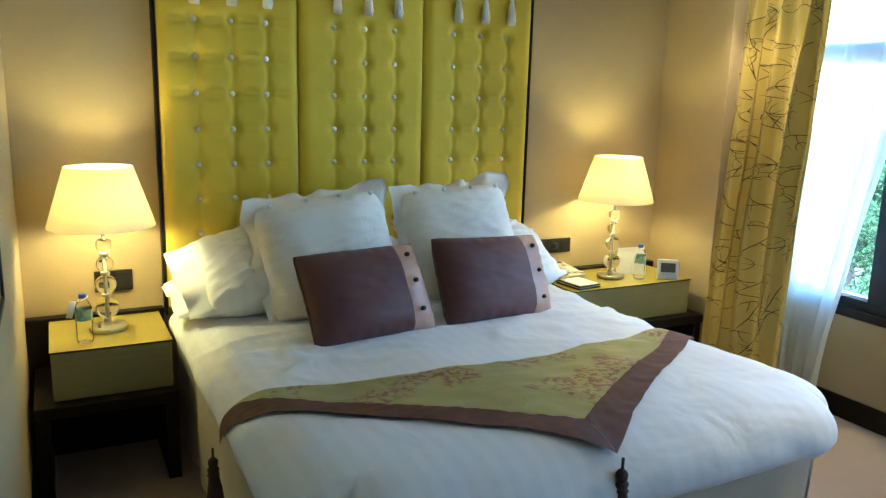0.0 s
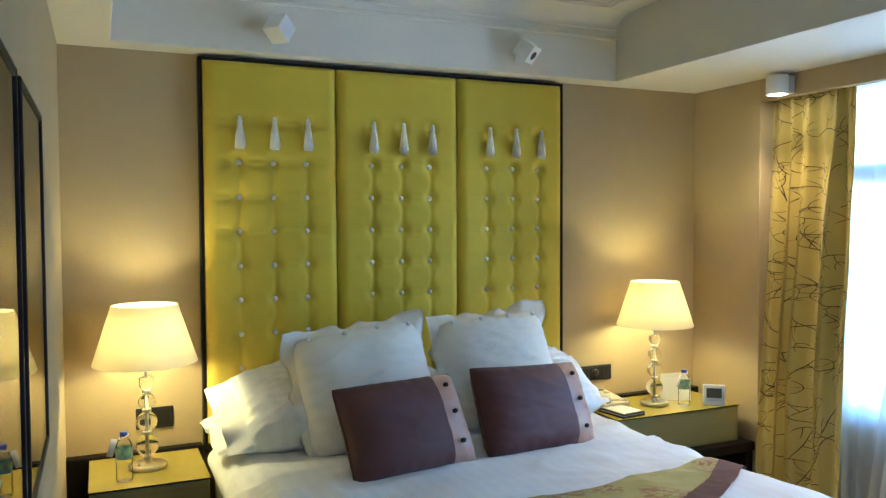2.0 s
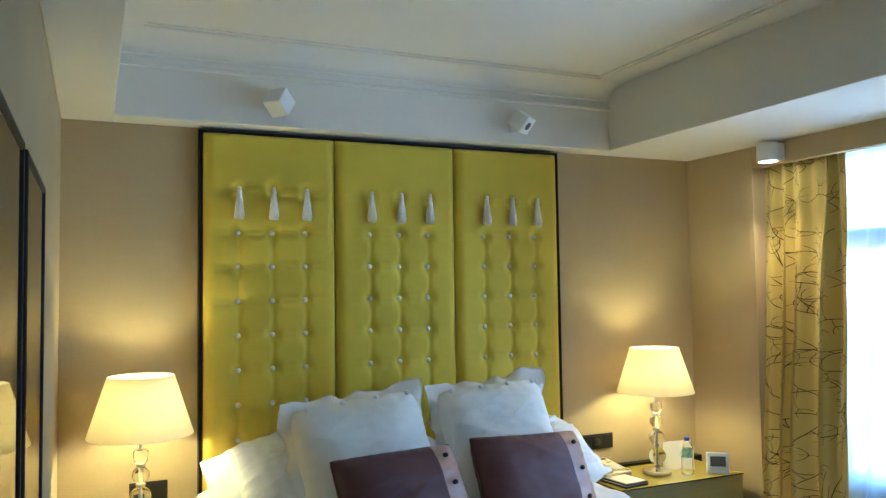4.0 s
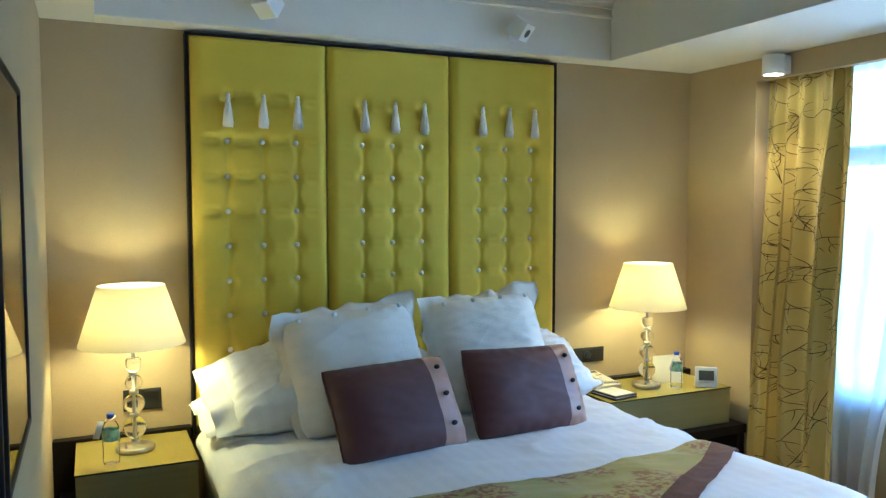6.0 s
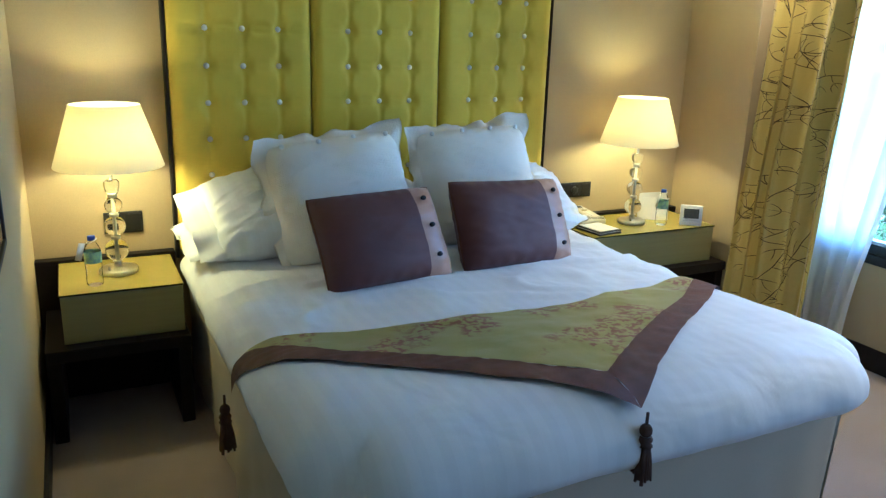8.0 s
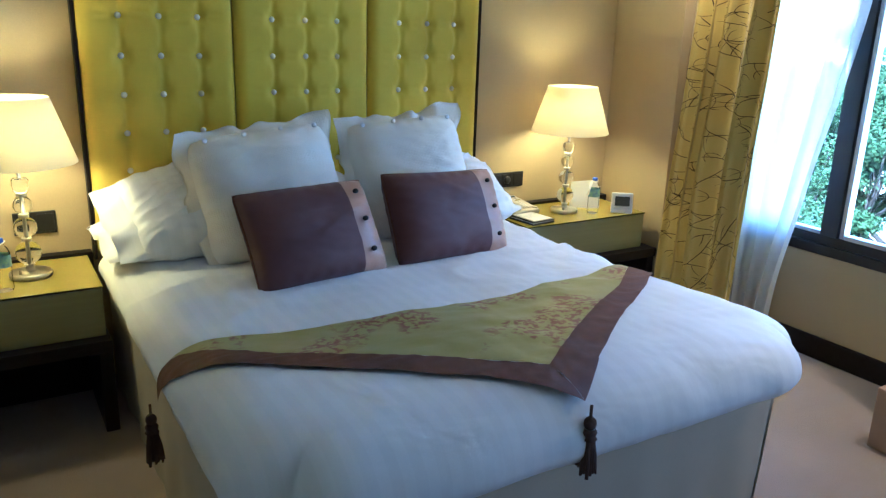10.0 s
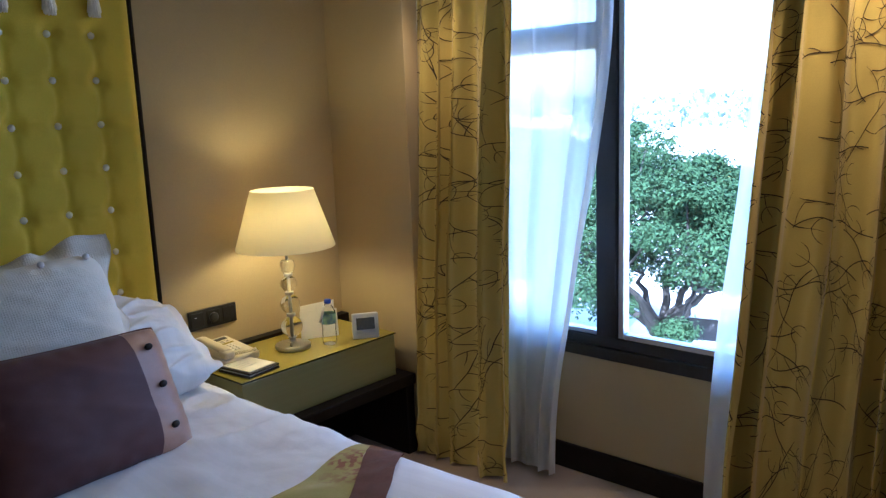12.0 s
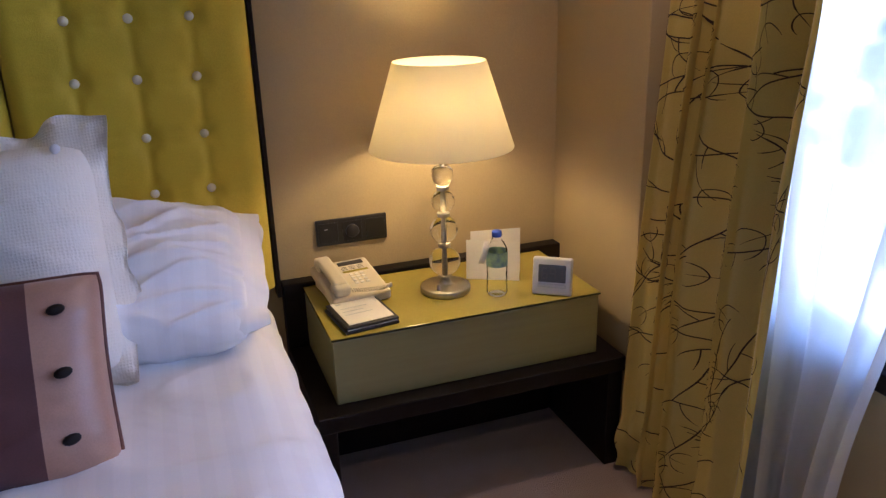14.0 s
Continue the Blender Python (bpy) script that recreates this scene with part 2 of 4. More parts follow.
def silk_print():
    """Pale green silk with a scattered rust flower print."""
    m = mat("green_silk_print", (0.40, 0.36, 0.115), 0.42, var=0.10, scale=7, grain=300, bump=0.08, sheen=0.05, crease=0.5)
    n, l, b = nodes_of(m)
    co = n.new("ShaderNodeTexCoord")
    big, small, v = n.new("ShaderNodeTexNoise"), n.new("ShaderNodeTexNoise"), n.new("ShaderNodeTexVoronoi")
    big.inputs["Scale"].default_value, small.inputs["Scale"].default_value, v.inputs["Scale"].default_value = 4.6, 50, 26
    small.inputs["Detail"].default_value = 5
    for k in (big, small, v):
        l.new(co.outputs["Object"], k.inputs["Vector"])
    r1, r2 = n.new("ShaderNodeValToRGB"), n.new("ShaderNodeValToRGB")
    r1.color_ramp.elements[0].position, r1.color_ramp.elements[1].position = 0.50, 0.57
    r2.color_ramp.elements[0].position, r2.color_ramp.elements[1].position = 0.48, 0.55
    l.new(big.outputs["Fac"], r1.inputs[0])
    l.new(small.outputs["Fac"], r2.inputs[0])
    mul = n.new("ShaderNodeMath")
    mul.operation = "MULTIPLY"
    l.new(r1.outputs[0], mul.inputs[0])
    l.new(r2.outputs[0], mul.inputs[1])
    mix = n.new("ShaderNodeMix")
    mix.data_type = "RGBA"
    old = b.inputs["Base Color"].links[0].from_socket
    l.new(mul.outputs[0], mix.inputs["Factor"])
    l.new(old, mix.inputs["A"])
    mix.inputs["B"].default_value = (0.25, 0.085, 0.05, 1)
    l.new(mix.outputs["Result"], b.inputs["Base Color"])
    return m


SILK = silk_print()


# ---- mesh helpers ----
def make(name, geo, material, parent=None, smooth=True, m=None):
    verts, faces = geo
    me = bpy.data.meshes.new(name)
    me.from_pydata([tuple(v) for v in verts], [], faces)
    me.validate()
    me.materials.append(material)
    if smooth:
        me.polygons.foreach_set("use_smooth", [True] * len(me.polygons))
    me.update()
    ob = new(name, me)
    if parent:
        ob.parent = parent
    if m is not None:
        ob.matrix_local = m
    return ob


def empty(name, m):
    ob = new(name)
    ob.empty_display_size = 0.1
    ob.matrix_world = m
    return ob


def rbox(x0, x1, y0, y1, z0, z1, r=0.004, seg=2):
    bm = bmesh.new()
    bmesh.ops.create_cube(bm, size=1)
    for v in bm.verts:
        v.co = ((x0 + x1) / 2 + v.co.x * (x1 - x0), (y0 + y1) / 2 + v.co.y * (y1 - y0), (z0 + z1) / 2 + v.co.z * (z1 - z0))
    if r:
        bmesh.ops.bevel(bm, geom=bm.edges[:], offset=r, segments=seg, affect="EDGES", profile=0.5)
    bm.verts.index_update()
    out = [v.co.copy() for v in bm.verts], [[v.index for v in f.verts] for f in bm.faces]
    bm.free()
    return out


def join(*geos):
    verts, faces = [], []
    for v, f in geos:
        k = len(verts)
        verts += list(v)
        faces += [[i + k for i in p] for p in f]
    return verts, faces


def moved(geo, m):
    return [m @ Vector(v) for v in geo[0]], geo[1]


def lathe(profile, n=32):
    """A turned body round z from (radius, height) pairs; radius 0 closes an end."""
    verts, faces, rings = [], [], []
    for r, z in profile:
        if r <= 1e-6:
            rings.append([len(verts)])
            verts.append((0, 0, z))
        else:
            rings.append(list(range(len(verts), len(verts) + n)))
            verts += [(r * math.cos(2 * math.pi * i / n), r * math.sin(2 * math.pi * i / n), z) for i in range(n)]
    for a, b in zip(rings, rings[1:]):
        for i in range(n):
            j = (i + 1) % n
            if len(a) == 1 and len(b) == 1:
                continue
            if len(a) == 1:
                faces.append([a[0], b[j], b[i]])
            elif len(b) == 1:
                faces.append([a[i], a[j], b[0]])
            else:
                faces.append([a[i], a[j], b[j], b[i]])
    return verts, faces


def grid(fn, nu, nv):
    verts = [fn(i / nu, j / nv) for j in range(nv + 1) for i in range(nu + 1)]
    faces = [[j * (nu + 1) + i, j * (nu + 1) + i + 1, (j + 1) * (nu + 1) + i + 1, (j + 1) * (nu + 1) + i] for j in range(nv) for i in range(nu)]
    return verts, faces


def tube(points, radii, n=8):
    verts, faces = [], []
    points = [Vector(p) for p in points]
    for k, p in enumerate(points):
        d = (points[min(k + 1, len(points) - 1)] - points[max(k - 1, 0)]).normalized()
        a = d.cross(Vector((0, 0, 1)) if abs(d.z) < 0.9 else Vector((1, 0, 0))).normalized()
        b = d.cross(a)
        r = radii[k] if isinstance(radii, (list, tuple)) else radii
        verts += [p + a * r * math.cos(2 * math.pi * i / n) + b * r * math.sin(2 * math.pi * i / n) for i in range(n)]
    for k in range(len(points) - 1):
        for i in range(n):
            j = (i + 1) % n
            faces.append([k * n + i, k * n + j, (k + 1) * n + j, (k + 1) * n + i])
    faces += [list(range(n))[::-1], [(len(points) - 1) * n + i for i in range(n)]]
    return verts, faces


def ball(r, squash=1.0, n=16, rings=8, centre=(0, 0, 0)):
    prof = [(r * math.sin(math.pi * k / rings), -r * squash * math.cos(math.pi * k / rings)) for k in range(rings + 1)]
    return moved(lathe(prof, n), Matrix.Translation(centre))


def wave(x, y, z, scale=1.0):
    return noise.noise(Vector((x * scale, y * scale, z * scale)))


def smooth01(x):
    x = max(0.0, min(1.0, x))
    return x * x * (3 - 2 * x)


# ---- the room's shell ----
make_wall = lambda name, geo, material, label, cat: tagged(make(name, geo, material, smooth=False), label, cat, kind="structure")
make_wall("floor", rbox(LEFT - 0.1, WINDOW + 0.1, REAR - 0.1, BACK + 0.1, -0.12, 0.0, 0), CARPET, "taupe carpet with faint darker mottling", "floor")
make_wall("wall_north", rbox(LEFT - 0.12, WINDOW + 0.12, BACK, BACK + 0.12, 0, 2.9, 0), WALL, "beige fabric-covered wall behind the bed", "wall")
make_wall("wall_west", rbox(LEFT - 0.12, LEFT, REAR, BACK, 0, 2.9, 0), WALL, "beige fabric-covered side wall with pictures", "wall")
make_wall("wall_south", rbox(LEFT - 0.12, WINDOW + 0.12, REAR - 0.12, REAR, 0, 2.9, 0), WALL, "plain beige wall closing the room", "wall")
# the stub of wall beside the lamp; the curtains hang in the recess after it
make_wall("wall_east_stub", rbox(RIGHT, WINDOW, NICHE, BACK, 0, SOFFIT, 0.003), WALL, "beige wall stub beside the curtain recess", "wall")
W0, W1, SILL, HEAD = 1.30, 3.38, 0.524, 2.30
make_wall("wall_window", join(rbox(WINDOW, WINDOW + 0.18, REAR, NICHE, 0, SILL, 0), rbox(WINDOW, WINDOW + 0.18, REAR, -1.2, SILL, 2.9, 0),
          rbox(WINDOW, WINDOW + 0.18, 0.8, W0, SILL, 2.9, 0), rbox(WINDOW, WINDOW + 0.18, W1, BACK, SILL, 2.9, 0),
          rbox(WINDOW, WINDOW + 0.18, -1.2, 0.8, HEAD, 2.9, 0), rbox(WINDOW, WINDOW + 0.18, W0, W1, HEAD, 2.9, 0)), WALL, "beige wall under and round the window", "wall")
# the rear opening is unseen, added for the fill lamp and closed here
make_wall("unseen_rear_blind", rbox(WINDOW + 0.15, WINDOW + 0.17, -1.2, 0.8, SILL, HEAD, 0), WHITE, "plain white blind added to close the unseen rear window", "blind")
make_wall("beam", rbox(RIGHT, RIGHT + 0.05, REAR, NICHE, BEAM, SOFFIT, 0.003), WALL, "beige pelmet beam above the curtains", "beam")
# soffit ring and recessed ceiling
RX0, RX1, RY1, RY0 = 0.66, 3.20, 3.775, -1.6
make_wall("ceiling_soffit", join(rbox(LEFT, RX0, REAR, BACK, SOFFIT, 2.9, 0.004), rbox(RX1, WINDOW, REAR, BACK, SOFFIT, 2.9, 0.004),
          rbox(RX0, RX1, RY1, BACK, SOFFIT, 2.9, 0.004), rbox(RX0, RX1, REAR, RY0, SOFFIT, 2.9, 0.004)), WHITE, "white dropped ceiling border", "ceiling")
make_wall("ceiling", rbox(RX0, RX1, RY0, RY1, CEILING, 2.9, 0), WHITE, "white recessed ceiling panel", "ceiling")
def cove(x0, x1, y):
    """The moulded cove along the back of the recess: two beads and a hollow curve."""
    prof = [(0, 2.572), (0.012, 2.575), (0.012, 2.588), (0.004, 2.592), (0.004, 2.622), (0.016, 2.626), (0.016, 2.638)]
    prof += [(0.016 + 0.125 * (1 - math.cos(a)), 2.638 + 0.058 * math.sin(a)) for a in [math.pi / 2 * k / 8 for k in range(9)]] + [(0.15, CEILING + 0.002)]
    verts = [(x, y - d, z) for x in (x0, x1) for d, z in prof]
    n = len(prof)
    return verts, [[i, i + 1, n + i + 1, n + i] for i in range(n - 1)]
make_wall("trim_cove", cove(RX0, RX1, RY1), WHITE, "white moulded cornice cove", "cornice")
beads = []
for off in (0.165, 0.20):
    beads += [rbox(RX0 + 0.06 + off * 0.3, RX1 - off, RY1 - off - 0.008, RY1 - off + 0.008, CEILING - 0.009, CEILING + 0.004, 0.003),
              rbox(RX1 - off - 0.008, RX1 - off + 0.008, RY0, RY1 - off + 0.008, CEILING - 0.009, CEILING + 0.004, 0.003)]
beads += [rbox(RX0, RX0 + 0.016, RY0, RY1, 2.575, 2.59, 0.004), rbox(RX0, RX0 + 0.018, RY0, RY1, 2.624, 2.64, 0.004)]
make_wall("trim_beads", join(*beads), WHITE, "white plaster beads on the ceiling", "moulding")
make_wall("baseboard", join(rbox(WINDOW - 0.018, WINDOW, REAR, NICHE, 0, 0.115, 0.004), rbox(RIGHT - 0.016, RIGHT, NICHE, BACK - 0.05, 0, 0.1, 0.004),
          rbox(LEFT, LEFT + 0.016, REAR, BACK - 0.05, 0, 0.1, 0.004)), DARK, "black wooden baseboard", "baseboard")

# ---- window ----
win = tagged(empty("window_1", pose(WINDOW, 2.5, SILL)), "dark-framed window with clear panes", "window", kind="structure")
def wbox(x0, x1, y0, y1, z0, z1, r=0.004):
    return moved(rbox(x0, x1, y0, y1, z0, z1, r), Matrix.Translation((-WINDOW, -2.5, -SILL)))
MUL = 2.592
make("frame", join(wbox(WINDOW - 0.006, WINDOW + 0.08, W0, W1, 0.525, 0.575), wbox(WINDOW + 0.004, WINDOW + 0.08, W0, W1, 0.577, 0.622), wbox(WINDOW - 0.012, WINDOW + 0.08, MUL - 0.045, MUL + 0.045, 0.624, HEAD - 0.05),
     wbox(WINDOW - 0.01, WINDOW + 0.08, W1 - 0.05, W1, 0.624, HEAD - 0.052), wbox(WINDOW - 0.01, WINDOW + 0.08, W0, W0 + 0.05, 0.624, HEAD - 0.052), wbox(WINDOW - 0.01, WINDOW + 0.08, W0, W1, HEAD - 0.05, HEAD),
     wbox(WINDOW, WINDOW + 0.07, MUL + 0.047, W1 - 0.052, 1.775, 1.875)), FRAME, win, False)
make("sash", join(wbox(WINDOW + 0.002, WINDOW + 0.05, MUL - 0.07, MUL - 0.047, 0.626, HEAD - 0.052, 0.003), wbox(WINDOW + 0.002, WINDOW + 0.05, W0 + 0.052, MUL - 0.072, 0.624, 0.645, 0.003),
     wbox(WINDOW + 0.002, WINDOW + 0.05, MUL + 0.047, W1 - 0.052, 0.624, 0.642, 0.003)), ALU, win, False)
for y0, y1, z0, z1 in ((W0 + 0.05, MUL - 0.06, 0.63, HEAD - 0.05), (MUL + 0.045, W1 - 0.05, 0.63, 1.775), (MUL + 0.045, W1 - 0.05, 1.875, HEAD - 0.05)):
    p = make("pane", wbox(WINDOW + 0.028, WINDOW + 0.032, y0, y1, z0, z1, 0), PANE, win, False)
    p.visible_shadow = False

# ---- headboard ----
HB0, HB1, HBZ0, HBZ1, HBY = 1.033, 2.905, 0.60, 2.322, 3.874
hb = tagged(empty("headboard", pose(1.97, BACK, HBZ0)), "tall chartreuse velvet headboard in three tufted panels with tassels", "headboard")
OFF = Matrix.Translation((-1.97, -BACK, -HBZ0))
make("trim", moved(join(rbox(HB0 - 0.015, HB0 - 0.001, HBY - 0.004, BACK, 0.56, HBZ1 + 0.016, 0.003), rbox(HB1 + 0.001, HB1 + 0.015, HBY - 0.004, BACK, 0.56, HBZ1 + 0.016, 0.003),
     rbox(HB0 - 0.015, HB1 + 0.015, HBY - 0.004, BACK, HBZ1 + 0.001, HBZ1 + 0.016, 0.003)), OFF), DARK, hb, False)
COLS = ((1.189, 1.345, 1.500), (1.821, 1.975, 2.128), (2.449, 2.602, 2.754))
EDGES = (HB0, 1.648, 2.284, HB1)
ROWZ = [1.869 - 0.1565 * k for k in range(9)]
TAS = 2.055
def panel(x0, x1, cols):
    def fn(u, v):
        x, z = x0 + 0.002 + u * (x1 - x0 - 0.004), HBZ0 + v * (HBZ1 - HBZ0)
        e = min(u * (x1 - x0), (1 - u) * (x1 - x0))
        d = 0.014 + 0.034 * math.sin(math.pi / 2 * min(1.0, e / 0.05)) ** 0.6 * min(1.0, (1 - v) * 1.7 / 0.02 + 0.2) ** 0.5
        near = 0.0
        for c in cols:
            # stitched channel down each row of buttons, deepest at the buttons
            if z < ROWZ[0] + 0.03:
                f = (ROWZ[0] - z) / 0.1565
                near = max(near, (0.40 + 0.20 * math.cos(2 * math.pi * f)) * math.exp(-((x - c) / (0.018 + 0.008 * math.cos(2 * math.pi * f))) ** 2))
            for r in ROWZ + [TAS]:
                q = ((x - c) ** 2 + (z - r) ** 2) / 0.027 ** 2
                near = max(near, 0.82 * math.exp(-q) ** 0.7)
                # pulls in the cloth run sideways from the buttons
                band = math.exp(-((z - r - 0.012 * math.sin((x - c) * 20)) / 0.014) ** 2) * (0.36 if x0 < 1.2 and r > 1.5 else 0.10)
                near = max(near, band * smooth01((x - cols[0] + 0.15) / 0.12) * smooth01((cols[-1] + 0.13 - x) / 0.12))
        return (x - 1.97, HBY + 0.016 - d + 0.037 * near - BACK + 0.002 * wave(x, z, 3, 5), z - HBZ0)
    return grid(fn, 84, 210)
knob = lathe([(0, 0.014), (0.006, 0.0122), (0.0115, 0.007), (0.0138, 0.0), (0.010, -0.009)], 16)
knob_ob = tassel_ob = None
def tassel_geo(length=0.145, r=0.026):
    parts = [ball(0.010, 1.0, 10, 6, (0, 0, -0.008)), lathe([(0.008, -0.014), (0.012, -0.024), (0.010, -0.034), (r * 0.66, -length * 0.55), (r * 0.93, -length + 0.012), (0, -length + 0.014)], 14)]
    for k in range(60):
        a, q = 2.399 * k, math.sqrt((k + 0.5) / 60)
        x, y = math.cos(a) * q, math.sin(a) * q
        parts.append(tube([(x * 0.007, y * 0.007, -0.03), (x * r * 0.7, y * r * 0.6, -length * 0.55), (x * r, y * r * 0.75, -length + 0.006 * math.sin(k * 5.1))], 0.0026, 5))
    return join(*parts)
tas_geo = tassel_geo()
for i, cols in enumerate(COLS):
    make("panel", panel(EDGES[i], EDGES[i + 1], cols), VELVET, hb)
    for c in cols:
        for r in ROWZ:
            m = pose(c - 1.97, HBY - 0.003 - BACK, r - HBZ0, 90)
            if knob_ob is None:
                knob_ob = make("button", knob, KNOB, hb, m=m)
            else:
                o = new("button", knob_ob.data)
                o.parent, o.matrix_local = hb, m
        m = pose(c - 1.97, HBY - 0.054 - BACK, TAS + 0.022 - HBZ0, 0, 2.0 * wave(c * 9, 1, 1), 30 * c)
        if tassel_ob is None:
            tassel_ob = make("tassel", tas_geo, TASSEL, hb, m=m)
        else:
            o = new("tassel", tassel_ob.data)
            o.parent, o.matrix_local = hb, m

# ---- bed ----
BX0, BX1, BY0, BY1, BZ0, BZ1 = 1.005, 2.872, 1.655, 3.86, 0.43, 0.70
bed = tagged(empty("bed", pose(1.92, 2.7, 0)), "double bed made up with a white duvet over a cream skirt", "bed")
TOBED = Matrix.Translation((-1.92, -2.7, 0))
def bed_top(x, y):
    """Height of the duvet's top: lower towards the pillows, fuller at the foot."""
    z = 0.665 + 0.051 * smooth01((2.75 - y) / 0.9) + 0.014 * math.cos((x - 1.92) * 1.5)
    z += 0.007 * wave(x, y, 0.3, 3.2) + 0.0035 * wave(x * 1.2 + y * 0.5, y * 2.2, 1.7, 6)
    z += 0.007 * smooth01((2.93 + 0.015 * wave(x, 0, 2, 3) - y) / 0.035)
    crease = wave(x * 0.8 + y * 0.6, y * 1.1 - x * 0.3, 5.0, 4.5)
    z += 0.013 * max(0.0, 0.16 - abs(crease)) / 0.16 * smooth01((y - 2.2) / 0.6)
    return z
def duvet():
    bm = bmesh.new()
    bmesh.ops.create_cube(bm, size=2)
    bmesh.ops.subdivide_edges(bm, edges=bm.edges[:], cuts=95, use_grid_fill=True)
    cx, cy, cz = (BX0 + BX1) / 2, (BY0 + BY1) / 2, (BZ0 + BZ1) / 2
    hx, hy, hz = (BX1 - BX0) / 2, (BY1 - BY0) / 2, (BZ1 - BZ0) / 2
    r = Vector((0.17, 0.19, 0.12))
    PLAN = 0.27
    for v in bm.verts:
        p = Vector((v.co.x * hx, v.co.y * hy, v.co.z * hz))
        q = Vector((max(-hx + r.x, min(hx - r.x, p.x)), max(-hy + r.y, min(hy - r.y, p.y)), max(-hz + r.z, min(hz - r.z, p.z))))
        d = Vector(((p.x - q.x) / r.x, (p.y - q.y) / r.y, (p.z - q.z) / r.z))
        if d.length > 1e-6:
            d = d.normalized()
            p = q + Vector((d.x * r.x, d.y * r.y, d.z * r.z))
        # the foot's corners are rounded off in plan
        ax, ay = abs(p.x) - hx + PLAN, -p.y - hy + PLAN
        if ax > 0 and ay > 0:
            ln = math.hypot(ax, ay)
            k = max(ax, ay) / ln
            p.x, p.y = math.copysign(hx - PLAN + ax * k, p.x), -(hy - PLAN + ay * k)
        x, y, z = cx + p.x, cy + p.y, cz + p.z
        k = smooth01((z - (BZ1 - 0.12)) / 0.12)
        z += (bed_top(x, y) - BZ1) * smooth01((z - BZ0) / (BZ1 - BZ0))
        low = smooth01((BZ1 - 0.10 - z) / 0.16)
        if p.y < 0:
            y += 0.15 * low * smooth01((2.0 - y) / 0.3)
        x -= 0.05 * smooth01((3.0 - y) / 1.2) * smooth01((x - 1.9) / 0.8)
        x += (0.045 * low * (1 if p.x < 0 else -1)) * smooth01((abs(p.x) - hx + 0.3) / 0.3)
        side = 1 - k
        x += side * 0.010 * wave(x * 0.6, y * 4.5, z * 2, 1.6)
        y += side * 0.010 * wave(x * 4.5, y * 0.6, z * 2, 1.6)
        v.co = (x, y, z)
    bm.verts.index_update()
    out = [v.co.copy() for v in bm.verts], [[v.index for v in f.verts] for f in bm.faces]
    bm.free()
    return out
make("duvet", moved(duvet(), TOBED), LINEN, bed)
def skirt():
    x0, x1, y0, y1 = 1.06, 2.775, 1.83, 3.85
    path = [(x0, y1 - (y1 - y0) * k / 30) for k in range(31)] + [(x0 + (x1 - x0) * k / 30, y0) for k in range(1, 31)] + [(x1, y0 + (y1 - y0) * k / 30) for k in range(1, 31)]
    def fn(u, v):
        k = u * (len(path) - 1)
        i = min(int(k), len(path) - 2)
        f = k - i
        x, y = path[i][0] * (1 - f) + path[i + 1][0] * f, path[i][1] * (1 - f) + path[i + 1][1] * f
        s = 0.006 * math.sin(u * 150) * (1 - v) + 0.012 * wave(u * 20, v, 0, 1) * (1 - v)
        # a pleat at either foot corner
        for c in (31, 61):
            s -= 0.03 * math.exp(-((k - c + 1) / 0.35) ** 2) * (1 - v)
        nx, ny = (-1, 0) if i < 30 else ((0, -1) if i < 60 else (1, 0))
        return (x + nx * s - 1.92, y + ny * s - 2.7, 0.012 + v * 0.50)
    return grid(fn, 540, 10)
make("skirt", skirt(), SKIRT, bed)
make("base", moved(rbox(1.09, 2.745, 1.87, 3.84, 0.03, 0.46, 0.01), TOBED), SKIRT, bed, False)

# ---- pillows ----
def pillow_geo(w, h, t, pinch=0.06, n=40, wr=0.006, seed=0.0, power=0.42, rounded=0.0, sag=0.0, eu=3.2, fold=0.0, notch=0.0):
    """A stuffed cushion in its own plane: x across, y up, z to its front."""
    verts, faces = [], []
    def pt(u, v, side):
        x = w / 2 * u * (1 - pinch * (1 - v * v) * abs(u) ** 3) * (1 - rounded * v ** 8)
        y = h / 2 * v * (1 - pinch * (1 - u * u) * abs(v) ** 3) * (1 - rounded * u ** 8)
        f = (max(0.0, 1 - abs(u) ** eu) * max(0.0, 1 - abs(v) ** 3.2)) ** power
        z = side * t / 2 * f
        q = f * (wr * wave(x + seed, y, side, 7) + 0.5 * wr * wave(x + seed, y * 2, side, 18))
        near = max(abs(u), abs(v))
        q += 0.5 * wr * math.sin((u * (1 if abs(v) > abs(u) else 0) + v * (1 if abs(u) >= abs(v) else 0)) * 26 + seed) * smooth01((near - 0.7) / 0.2) * f
        q += sag * f * wave(x * 0.8 + seed, y * 0.9, side + seed, 4.2)
        if fold:
            # sharp creases that run in from the ends
            a1 = wave(x * 1.1 + 2.6 * y + seed, y * 1.3, side + seed, 3.1)
            a2 = wave(x * 1.5 - 3.2 * y + seed * 2, y * 1.7, side * 2 + seed, 4.6)
            q += fold * f ** 0.6 * ((1 - min(1, abs(a1) * 2.4)) ** 2 + 0.7 * (1 - min(1, abs(a2) * 2.6)) ** 2 - 0.5) * side
        x *= 1 - notch * math.exp(-((v - 0.28) / 0.24) ** 2) * u * u
        return (x, y - sag * 0.8 * f * (1 - v) * 0.5, z + q)
    a = grid(lambda u, v: pt(2 * u - 1, 2 * v - 1, 1), n, n)
    b = grid(lambda u, v: pt(1 - 2 * u, 2 * v - 1, -1), n, n)
    return join(a, b)
